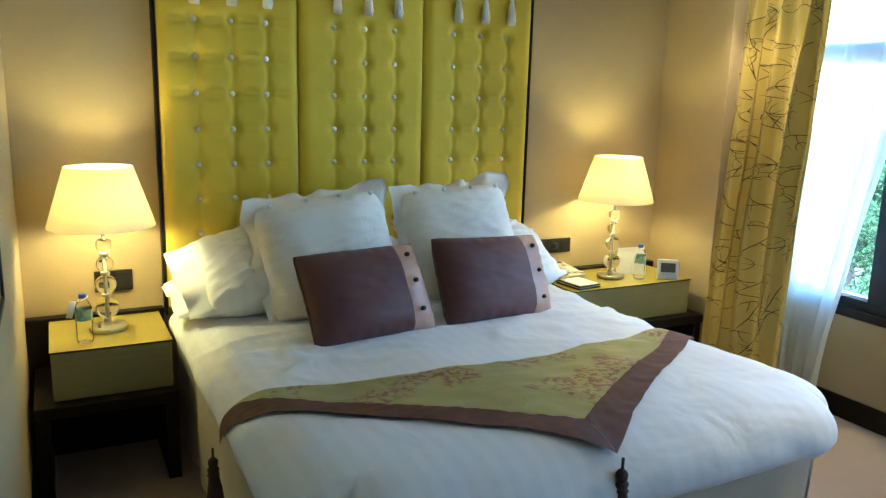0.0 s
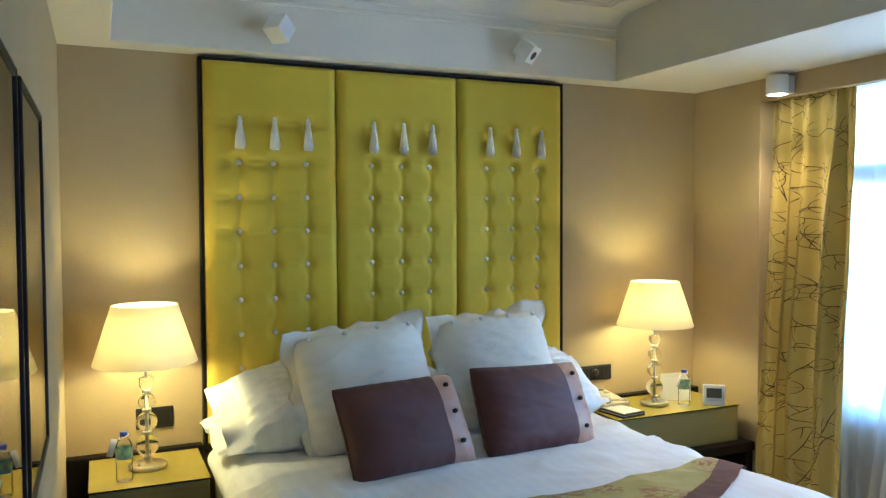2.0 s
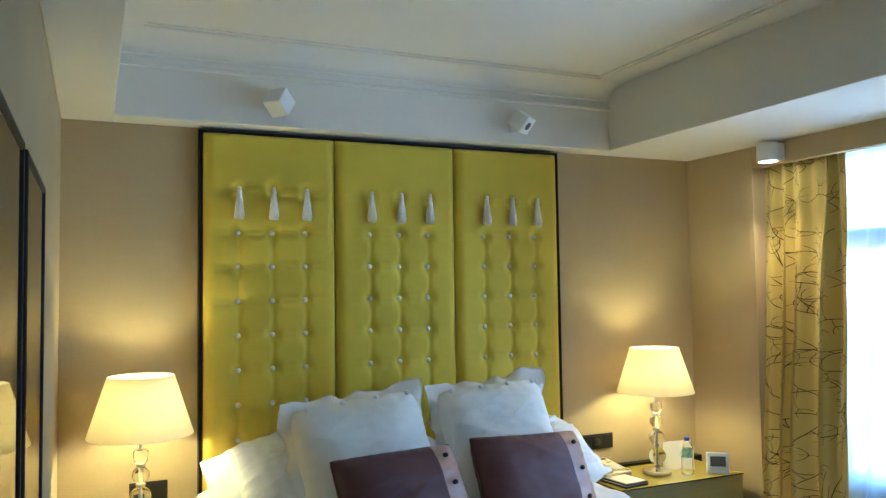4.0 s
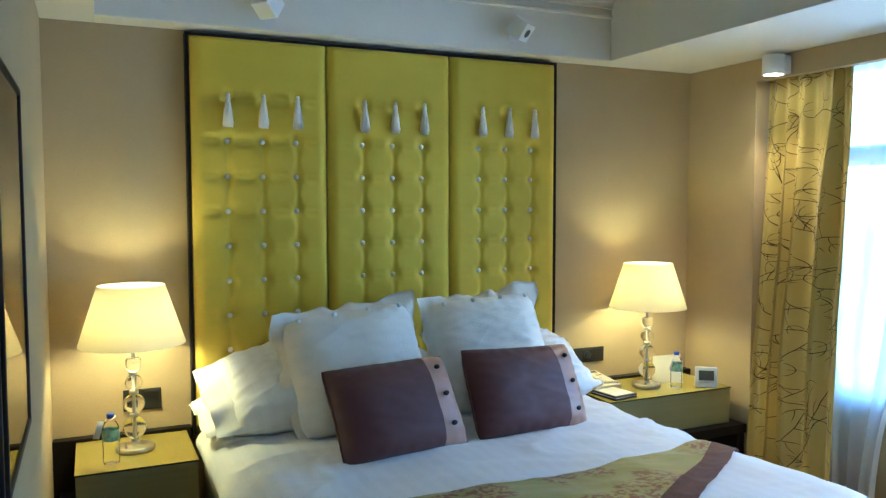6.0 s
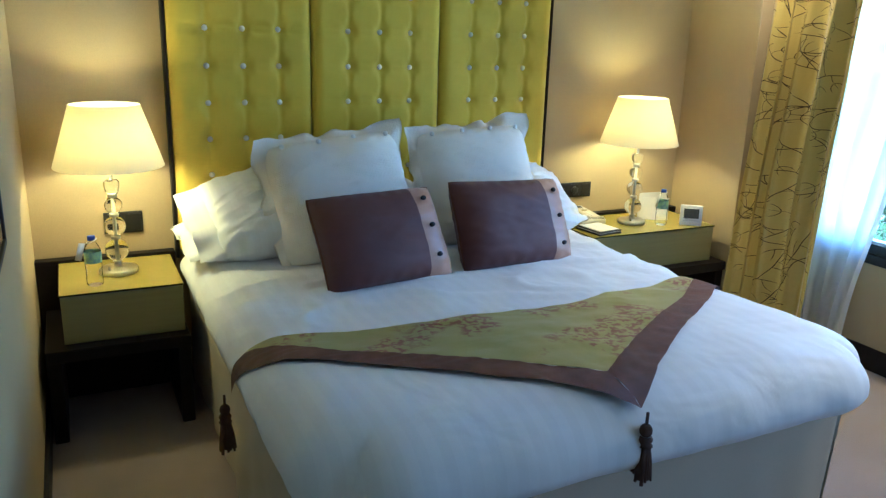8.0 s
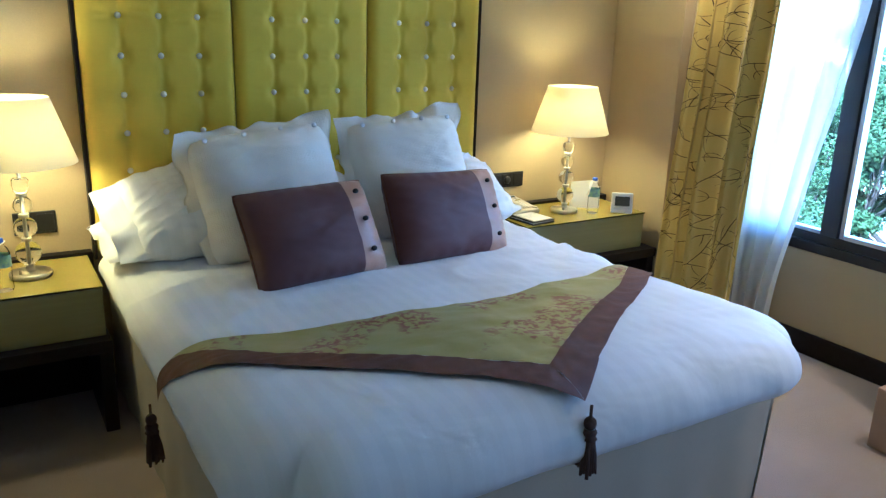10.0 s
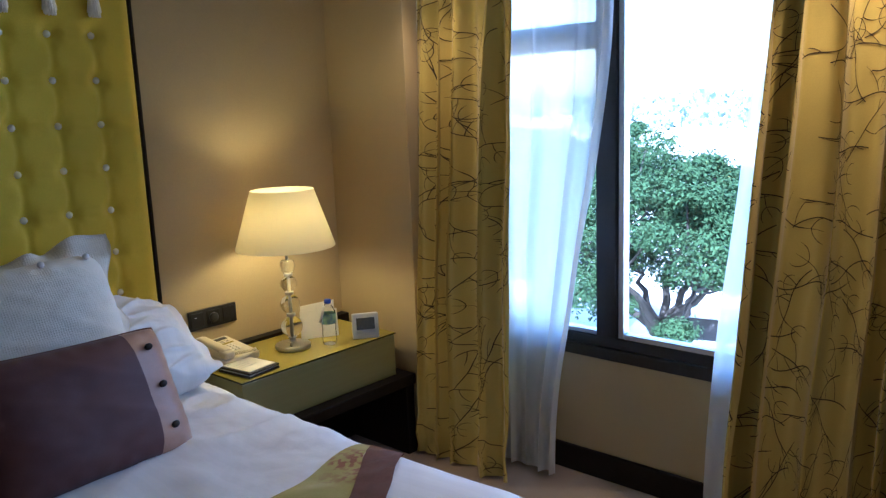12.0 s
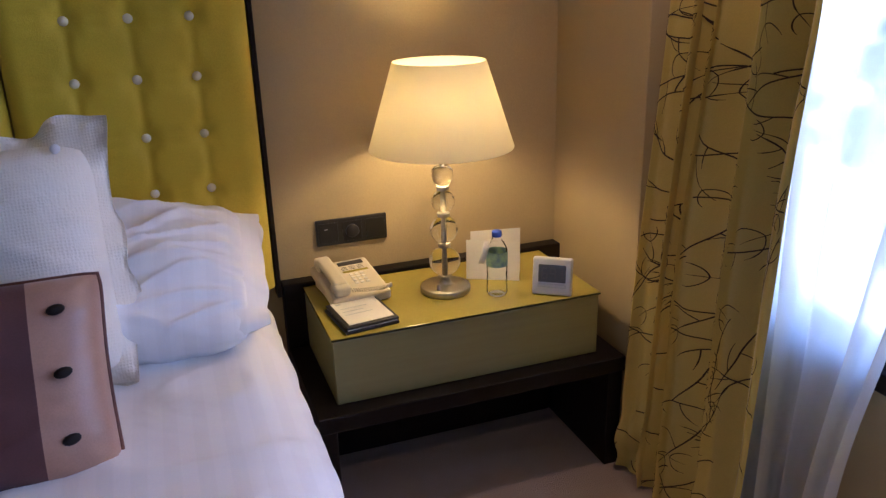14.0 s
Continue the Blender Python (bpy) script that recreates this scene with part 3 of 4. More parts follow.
def flange_geo(w, h, out, amp, pinch=0.06, seed=0.0, n=44, thick=0.004, curl=0.0, ruffle=0.0, notch=0.0, rounded=0.0, ears=(0.0, 0.0)):
    """The loose flat border round a pillow sham."""
    ring = [(-1 + 2 * k / n, -1) for k in range(n)] + [(1, -1 + 2 * k / n) for k in range(n)] + [(1 - 2 * k / n, 1) for k in range(n)] + [(-1, 1 - 2 * k / n) for k in range(n)]
    m, verts, faces = len(ring), [], []
    for s in (0, 1):
        for j in range(5):
            f = j / 4
            for k, (u, v) in enumerate(ring):
                x = w / 2 * u * (1 - pinch * (1 - v * v) * abs(u) ** 3) * (1 - rounded * v ** 8) * 0.985
                y = h / 2 * v * (1 - pinch * (1 - u * u) * abs(v) ** 3) * (1 - rounded * u ** 8) * 0.985
                ox = out * (1 if u >= 1 - 1e-6 else -1 if u <= -1 + 1e-6 else u ** 9)
                oy = out * (1 if v >= 1 - 1e-6 else -1 if v <= -1 + 1e-6 else v ** 9)
                corner = smooth01((abs(u * v) - 0.75) / 0.25)
                z = f * (amp * 1.3 * wave(u * 2.3 + seed, v * 2.3, seed, 1.9) + amp * 0.6 * math.sin((u - v) * 11 + seed * 3) + curl * (1 - corner) + 0.02 * corner)
                ox, oy = ox * (1 + 0.35 * wave(u * 3, v * 3, seed, 1.3) + 0.1 * corner), oy * (1 + 0.35 * wave(u * 3, v * 3, seed + 5, 1.3) + 0.15 * corner)
                x *= 1 - notch * math.exp(-((v - 0.28) / 0.24) ** 2) * u * u
                if ruffle and abs(u) >= 1 - 1e-6:
                    ox *= 1 + ruffle * math.sin(4.6 * v + 2.6)
                    z += f * ruffle * (0.05 * math.cos(5.2 * v + 1.0) + 0.035 * math.sin(11 * v + seed))
                    ox *= 1 + 0.15 * math.sin(8.5 * v + seed)
                if v > 0:
                    # a loose upper corner stands up or flops over
                    ear = ears[0] if u < 0 else ears[1]
                    wide = smooth01((abs(u) + v - 1.5) / 0.5)
                    oy += out * ear * wide * (0.8 + 0.3 * math.sin(9 * u + 7 * v))
                    z += f * f * abs(ear) * wide * 0.035 * math.sin(14 * (u - v) + seed)
                if ruffle and abs(v) >= 1 - 1e-6:
                    z += f * ruffle * 0.025 * math.sin(9 * u + seed)
                verts.append((x + ox * f, y + oy * f, z + (thick if s else 0) * (1 - 0.3 * f)))
    for s in (0, 1):
        for j in range(4):
            for k in range(m):
                a, b = s * 5 * m + j * m + k, s * 5 * m + j * m + (k + 1) % m
                q = [a, b, b + m, a + m]
                faces.append(q if s else q[::-1])
    for k in range(m):
        a, b = 4 * m + k, 4 * m + (k + 1) % m
        faces.append([a, b, b + 5 * m, a + 5 * m])
    return verts, faces
def case_end(w, h, side, length, seed):
    """The empty open end of a pillowcase: two slack sheets that part a little and droop."""
    def sheet(front):
        def fn(a, b):
            v, f = 2 * b - 1, a if side * front > 0 else 1 - a
            body = (max(0.0, 1 - abs(v) ** 3.0)) ** 0.5
            gap = (0.042 * (1 - f) ** 1.5 + 0.004 + 0.006 * f) * body
            reach = w / 2 * 0.90 + f * (length + 0.045) + 0.012 * f * wave(v * 2, seed, front, 1.4)
            y = h / 2 * v * (0.955 - 0.10 * f * (1 - v) * 0.5) + 0.014 * f * wave(v * 2.5, f * 2, seed + front, 1.0)
            z = front * gap + f * (0.014 * math.sin(3.3 * v + seed) + 0.010 * math.sin(8 * v + 2 * seed)) - 0.012 * f * f
            return (side * reach, y, z)
        return grid(fn, 10, 40)
    return join(sheet(1), sheet(-1))
def sleeping_pillow(m, seed, side, w=0.72, h=0.47, t=0.25, length=0.065, fold=0.008):
    p = tagged(empty("pillow", m), "plump creased white cotton sleeping pillow", "pillow", "sleeping pillows on the bed")
    make("cover", pillow_geo(w, h, t, 0.02, 96, 0.012, seed, 0.50, 0.06, 0.024, 2.4, fold), LINEN, p)
    make("case_end", case_end(w, h, side, length, seed), LINEN, p)
sleeping_pillow(pose(1.435, 3.59, 0.745, 6, -3, 2), 1.0, -1)
sleeping_pillow(pose(1.455, 3.52, 0.850, 27, -7, 3), 2.3, -1)
sleeping_pillow(pose(2.42, 3.63, 0.745, 6, 2, -2), 3.1, 1, length=0.03, fold=0.026)
sleeping_pillow(pose(2.44, 3.515, 0.828, 23, 4, -4), 4.7, 1, length=0.03, fold=0.026)
def euro_sham(m, w, h, seed, ears):
    p = tagged(empty("euro_sham", m), "large square ivory pillow sham with flange and buttons", "pillow", "square shams on the bed")
    make("cover", pillow_geo(w, h, 0.26, 0.015, 72, 0.007, seed, 0.40, 0.07, 0.016, 3.4, 0.005), SHAM, p)
    make("flange", flange_geo(w * 0.99, h * 0.99, 0.044, 0.026, 0.015, seed, n=60, curl=-0.034, ruffle=0.28, rounded=0.07, ears=ears), SHAM, p)
    rim = [(math.copysign(min(1, abs(1.35 * math.cos(q))), math.cos(q)), math.copysign(min(1, abs(1.35 * math.sin(q))), math.sin(q))) for q in [2 * math.pi * k / 120 for k in range(121)]]
    make("seam", tube([(w / 2 * a * 0.985 * (1 - 0.015 * (1 - b * b) * abs(a) ** 3) * (1 - 0.07 * b ** 8), h / 2 * b * 0.985 * (1 - 0.015 * (1 - a * a) * abs(b) ** 3) * (1 - 0.07 * a ** 8), 0.006) for a, b in rim], 0.0035, 6), SHAM, p)
    for k in range(4):
        u, v = -0.78 + 1.56 * k / 3, 0.90
        z = 0.13 * (max(0, 1 - abs(u) ** 3.4) * max(0, 1 - v ** 3.2)) ** 0.40
        make("button", ball(0.0105, 0.9, 12, 6), LINEN, p, m=Matrix.Translation((w / 2 * u, h / 2 * v, z + 0.009)))
euro_sham(pose(1.618, 3.345, 0.905, 66, -5, 2), 0.565, 0.50, 1.3, (-0.15, 0.40))
euro_sham(pose(2.245, 3.355, 0.925, 66, -3, -2), 0.515, 0.50, 5.2, (0.1, 0.75))
def accent_cushion(m, w, h, seed):
    p = tagged(empty("accent_cushion", m), "plum-brown satin lumbar cushion with a buttoned rose-tan end", "cushion", "accent cushions on the bed")
    geo = pillow_geo(w, h, 0.20, 0.035, 60, 0.006, seed, 0.42, 0.02, 0.010, 3.2, 0.003)
    split = w * 0.27
    for name, material, keep in (("cover", BROWN, lambda x: x <= split), ("end_panel", TAN, lambda x: x > split)):
        fs = [f for f in geo[1] if keep(sum(geo[0][i][0] for i in f) / len(f))]
        used = sorted({i for f in fs for i in f})
        idx = {o: k for k, o in enumerate(used)}
        make(name, ([geo[0][i] for i in used], [[idx[i] for i in f] for f in fs]), material, p)
    edge = []
    for k in range(88):
        s = k / 88 * 4
        u, v = [(-1 + 2 * (s % 1), -1), (1, -1 + 2 * (s % 1)), (1 - 2 * (s % 1), 1), (-1, 1 - 2 * (s % 1))][int(s)]
        edge.append((w / 2 * u * (1 - 0.035 * (1 - v * v)) * (1 - 0.02 * v ** 8), h / 2 * v * (1 - 0.035 * (1 - u * u)) * (1 - 0.02 * u ** 8), 0))
    make("piping", tube(edge + edge[:1], 0.005, 6), BORDER, p)
    for v in (0.62, 0.02, -0.6):
        u = 0.70
        z = 0.10 * ((1 - u ** 3.2) * (1 - abs(v) ** 3.2)) ** 0.42
        make("toggle", moved(ball(0.0115, 0.7, 12, 6), Matrix.Diagonal((1.5, 0.85, 1, 1))), DARK, p, m=pose(w / 2 * u, h / 2 * v, z + 0.004, 0, 25, 15))
accent_cushion(pose(1.65, 2.985, 0.82, 56, -1.0, 6), 0.51, 0.372, 0.7)
accent_cushion(pose(2.235, 3.03, 0.822, 62, 2.5, 5), 0.53, 0.37, 3.9)

# ---- bed runner: a triangle of silk with a brown border ----
def bed_drape(x, y, lift=0.006):
    """A point of the flat cloth laid over the duvet; past an edge it bends down."""
    def bend(d, r, drop=0.13):
        if d <= 0:
            return d, 0.0
        arc = math.sqrt((r * r + drop * drop) / 2)
        a = d / arc
        return (r * math.sin(a), drop * (1 - math.cos(a))) if a < math.pi / 2 else (r, drop + (d - arc * math.pi / 2))
    ex0, ex1, ey = BX0 + 0.17, BX1 - 0.03 - 0.17, BY0 + 0.16
    z = bed_top(min(max(x, ex0), ex1), max(y, ey)) + lift
    px, py = x, y
    if x < ex0:
        o, dz = bend(ex0 - x, 0.17)
        px, z = ex0 - o - 0.004, z - dz
    elif x > ex1:
        o, dz = bend(x - ex1, 0.17)
        px, z = ex1 + o + 0.004, z - dz
    if y < ey:
        o, dz = bend(ey - y, 0.19)
        py, z = ey - o - 0.004, z - dz
    return Vector((px, py, z + 0.004 * wave(x, y, 9, 9)))
RA, RB, RT = Vector((0.89, 2.52)), Vector((2.98, 2.58)), Vector((1.822, 1.70))
def bowed(p):
    """The loose back edge sags towards the foot between its two ends."""
    k = max(0.0, min(1.0, (p.x - 1.0) / 1.85))
    back = RA.y + (RB.y - RA.y) * (p.x - RA.x) / (RB.x - RA.x)
    near = max(0.0, 1 - (back - p.y) / 0.55)
    return Vector((p.x, p.y - 0.60 * k * (1 - k) * near ** 1.5 + 0.006 * near * math.sin(p.x * 17)))
runner = tagged(empty("bed_runner", pose(1.9, 2.2, 0.69)), "triangular green silk bed runner with brown border and tassels", "bed runner")
TORUN = Matrix.Translation((-1.9, -2.2, -0.69))
def tri_grid(a, b, c, n, lift):
    verts, faces, rows = [], [], []
    for j in range(n + 1):
        row = []
        for i in range(n + 1 - j):
            p = a + (b - a) * (i / n) + (c - a) * (j / n)
            row.append(len(verts))
            p = bowed(p)
            w = bed_drape(p.x, p.y, lift)
            # soft pulls in the silk
            w.z += 0.005 * max(0.0, wave(p.x * 1.4 + p.y * 2.2, p.y * 0.9 - p.x * 0.7, 4, 3.0)) + 0.0025 * wave(p.x, p.y, 2, 14)
            verts.append(w)
        rows.append(row)
    for j in range(n):
        for i in range(n - j):
            faces.append([rows[j][i], rows[j][i + 1], rows[j + 1][i]])
            if i < n - j - 1:
                faces.append([rows[j][i + 1], rows[j + 1][i + 1], rows[j + 1][i]])
    return verts, faces
def inset(t, wdt):
    e1, e2 = (RA - RT).normalized(), (RB - RT).normalized()
    half = math.acos(max(-1, min(1, e1.dot(e2)))) / 2
    return t + (e1 + e2).normalized() * (wdt / math.sin(half))
TI = inset(RT, 0.105)
sa, sb = (RA - RT), (RB - RT)
def meet(d):
    # where the inner line from TI along d crosses the back edge RA-RB
    e = RB - RA
    k = ((RA.x - TI.x) * e.y - (RA.y - TI.y) * e.x) / (d.x * e.y - d.y * e.x)
    return TI + d * k
IA, IB = meet(sa), meet(sb)
make("silk", moved(tri_grid(IA, IB, TI, 90, 0.009), TORUN), SILK, runner)
def strip(p, q, r, s, lift, nu=90, nv=8):
    """A band of cloth between the edges p-q and r-s."""
    def fn(u, v):
        c = (p * (1 - u) + q * u) * (1 - v) + (r * (1 - u) + s * u) * v
        c = bowed(c)
        w = bed_drape(c.x, c.y, lift)
        w.z += 0.0025 * math.sin(u * 110 + 3 * math.sin(v * 4)) * (0.4 + 0.6 * wave(u * 14, v * 2, 2, 1))
        return w
    return grid(fn, nu, nv)
make("border", moved(join(strip(RA, RT, IA, TI, 0.011), strip(RT, RB, TI, IB, 0.011)), TORUN), BORDER, runner)
big_tassel = join(tube([(0, 0, 0.035), (0, 0, 0)], 0.004, 6), ball(0.016, 1.1, 12, 8, (0, 0, -0.012)), lathe([(0.013, -0.025), (0.019, -0.034), (0.015, -0.046), (0.02, -0.052), (0, -0.053)], 14),
                  *[tube([(0.012 * math.cos(k * 2.4), 0.012 * math.sin(k * 2.4), -0.05), (0.022 * math.cos(k * 2.4) * (0.4 + 0.6 * (k % 7) / 6), 0.022 * math.sin(k * 2.4) * (0.4 + 0.6 * (k % 7) / 6), -0.095),
                          (0.027 * math.cos(k * 2.4) * (0.3 + 0.7 * (k % 7) / 6), 0.027 * math.sin(k * 2.4) * (0.3 + 0.7 * (k % 7) / 6), -0.135 - 0.006 * (k % 3))], 0.003, 5) for k in range(44)])
for p, nx, ny in ((RA, -0.022, 0), (RB, 0.022, 0), (RT, 0, -0.024)):
    w = TORUN @ bed_drape(p.x, p.y)
    make("tassel", big_tassel, BTASSEL, runner, m=Matrix.Translation((w.x + nx, w.y + ny, w.z - 0.03)))

# ---- night tables ----
def night_table(x0, x1, front, bx0, bx1, name_label):
    t = tagged(empty("night_table", pose((x0 + x1) / 2, 3.65, 0)), name_label, "night table", "night tables beside the bed")
    o = Matrix.Translation((-(x0 + x1) / 2, -3.65, 0))
    make("drawer", moved(rbox(x0, x1, front, 3.868, 0.386, 0.576, 0.004), o), GOLDLAC, t, False)
    make("glass_edge", moved(rbox(x0 - 0.004, x1 + 0.004, front - 0.004, 3.868, 0.5775, 0.5828, 0.001), o), GLASSEDGE, t, False)
    make("top", moved(rbox(x0 - 0.003, x1 + 0.003, front - 0.003, 3.868, 0.583, 0.585, 0.0008), o), TOPLAC, t, False)
    make("bench", moved(join(rbox(bx0, bx1, front - 0.055, 3.868, 0.335, 0.384, 0.004), rbox(bx0, bx0 + 0.05, front - 0.04, 3.868, 0.0, 0.334, 0.004),
         rbox(bx1 - 0.05, bx1, front - 0.04, 3.868, 0.0, 0.334, 0.004), rbox(bx0 + 0.051, bx1 - 0.051, 3.80, 3.85, 0.0, 0.334, 0.003)), o), DARK, t, False)
    return t
night_table(0.548, 0.987, 3.435, 0.480, 1.000, "narrow champagne-green lacquered night table on a black bench")
night_table(2.988, 3.792, 3.468, 2.925, 3.862, "wide champagne-green lacquered night table on a black bench")
for x0, x1, n in ((LEFT, HB0 - 0.02, "wall_panel_west"), (HB1 + 0.02, RIGHT, "wall_panel_east")):
    make_wall(n, rbox(x0, x1, 3.872, BACK, 0, 0.597, 0.004), DARK, "low black wooden wall panel behind the night table", "wall panel")
TABLE = 0.585

# ---- lamps ----
def table_lamp(x, y):
    l = tagged(empty("table_lamp", pose(x, y, TABLE)), "lit crystal-ball table lamp with a tapered ivory shade", "table lamp", "table lamps beside the bed")
    make("foot", lathe([(0, 0), (0.072, 0), (0.0745, 0.003), (0.0745, 0.016), (0.071, 0.0195), (0.03, 0.022), (0.017, 0.026), (0.013, 0.044), (0.020, 0.048), (0, 0.048)], 48), STEEL, l)
    make("switch", moved(lathe([(0, 0), (0.006, 0), (0.006, 0.016), (0.005, 0.018), (0, 0.018)], 14), Matrix.Translation((-0.035, -0.035, 0.02))), STEEL, l)
    z = 0.05
    for r in (0.047, 0.042, 0.035):
        make("crystal_ball", ball(r, 0.95, 32, 18, (0, 0, z + r * 0.95)), CRYSTAL, l)
        z += 2 * r * 0.95
        make("collar", lathe([(0, z), (0.017, z), (0.019, z + 0.003), (0.017, z + 0.007), (0.020, z + 0.010), (0.017, z + 0.013), (0, z + 0.013)], 24), STEEL, l)
        z += 0.0135
    make("rod", tube([(0, 0, 0.045), (0, 0, z)], 0.0055, 10), STEEL, l)
    make("crystal_cup", lathe([(0, z), (0.018, z), (0.026, z + 0.010), (0.031, z + 0.030), (0.030, z + 0.048), (0.022, z + 0.056), (0, z + 0.056)], 28), CRYSTAL, l)
    make("stem", tube([(0, 0, z + 0.056), (0, 0, 0.475)], 0.007, 10), STEEL, l)
    make("bulb", join(ball(0.024, 1.25, 16, 10, (0, 0, 0.505))), BULB, l).visible_shadow = False
    b0, b1, r0, r1 = 0.437, 0.678, 0.205, 0.129
    make("shade", lathe([(r0 - 0.002, b0 + 0.001), (r0, b0), (r0 + 0.0012, b0 + 0.002), (r1 + 0.0012, b1 - 0.002), (r1, b1), (r1 - 0.002, b1 - 0.001), (r0 - 0.002, b0 + 0.001)], 64), SHADE, l)
    make("harp", tube([(0, 0, 0.54), (0, 0, 0.60)], 0.004, 6), STEEL, l)
for x, y in (LAMP_L, LAMP_R):
    table_lamp(x, y)

# ---- small things on the night tables ----
def bottle(x, y, tag_on):
    b = tagged(empty("water_bottle", pose(x, y, TABLE)), "clear plastic water bottle with a blue cap", "bottle", "water bottles on the night tables")
    prof = [(0, 0.004), (0.018, 0.002), (0.027, 0.0), (0.0305, 0.008), (0.0305, 0.03), (0.029, 0.036), (0.0305, 0.042), (0.0305, 0.054), (0.029, 0.06), (0.0305, 0.066), (0.0305, 0.082),
            (0.031, 0.09), (0.031, 0.135), (0.029, 0.145), (0.022, 0.160), (0.014, 0.170), (0.0125, 0.178), (0.0125, 0.186)]
    o = make("body", lathe(prof, 32), PET, b)
    make("label", lathe([(0.0316, 0.092), (0.0316, 0.136)], 32), LOGO, b)
    make("cap", lathe([(0, 0.196), (0.013, 0.196), (0.0145, 0.194), (0.0148, 0.180), (0.0135, 0.179), (0, 0.179)], 24), CAP, b)
    if tag_on:
        make("neck_tag", join(tube([(0.018 * math.cos(a), 0.018 * math.sin(a), 0.176 + 0.008 * math.cos(a)) for a in [2 * math.pi * k / 20 for k in range(21)]], 0.0022, 5),
             moved(rbox(-0.012, 0.012, -0.0008, 0.0008, -0.07, 0.0, 0), pose(-0.034, -0.012, 0.172, 8, 14, 20))), PAPER, b)
bottle(0.675, 3.53, True)
bottle(3.512, 3.58, True)

def alarm_clock(m):
    c = tagged(empty("alarm_clock", m), "silver plastic desk clock with a grey liquid-crystal face", "clock")
    make("body", join(moved(rbox(-0.058, 0.058, -0.012, 0.012, 0, 0.112, 0.006, 3), pose(0, 0, 0, -9)), rbox(-0.05, 0.05, 0.01, 0.05, 0, 0.012, 0.004)), SILVER, c, False)
    f = pose(0, -0.0125, 0, -9)
    make("screen", moved(rbox(-0.040, 0.040, -0.0035, 0.0, 0.042, 0.094, 0.001), f), LCD, c, False)
    make("button_bar", moved(join(rbox(-0.042, 0.042, -0.004, 0.0, 0.026, 0.037, 0.003)), f), ALU, c, False)
    seg = []
    def digit(ox, on, w=0.015, h=0.03, z=0.053):
        t = 0.0032
        at = {"a": (0, h, 1), "g": (0, h / 2, 1), "d": (0, 0, 1), "f": (-w / 2, h * 0.75, 0), "b": (w / 2, h * 0.75, 0), "e": (-w / 2, h * 0.25, 0), "c": (w / 2, h * 0.25, 0)}
        for k in on:
            x, y, flat = at[k]
            a, b = (w / 2 - t * 0.3, t / 2) if flat else (t / 2, h / 4 - t * 0.2)
            seg.append(moved(rbox(ox + x - a, ox + x + a, -0.0045, -0.0036, z + y - b, z + y + b, 0), f))
    digit(-0.022, "afgecd")
    digit(0.002, "abcfg")
    digit(0.022, "bc")
    make("digits", join(*seg), INK, c, False)
alarm_clock(pose(3.655, 3.505, TABLE, 0, 0, -36))

def card_holder(m):
    c = tagged(empty("folded_card", m), "folded pale card standing upright on the night table", "card")
    def leaf(w, h, cut):
        return [(0, 0, 0), (w, 0, 0), (w, 0, h - cut), (0, 0, h), (0, 0.0012, 0), (w, 0.0012, 0), (w, 0.0012, h - cut), (0, 0.0012, h)], [[0, 1, 2, 3], [7, 6, 5, 4], [0, 4, 5, 1], [1, 5, 6, 2], [2, 6, 7, 3], [3, 7, 4, 0]]
    make("leaf", leaf(0.165, 0.125, 0.0), PAPER, c, False, m=pose(-0.095, 0, 0, -4, 0, -8))
    make("leaf", leaf(0.155, 0.14, -0.012), PAPER, c, False, m=pose(-0.080, 0.055, 0, 4, 0, -2))
card_holder(pose(3.56, 3.69, TABLE, 0, 0, -22))

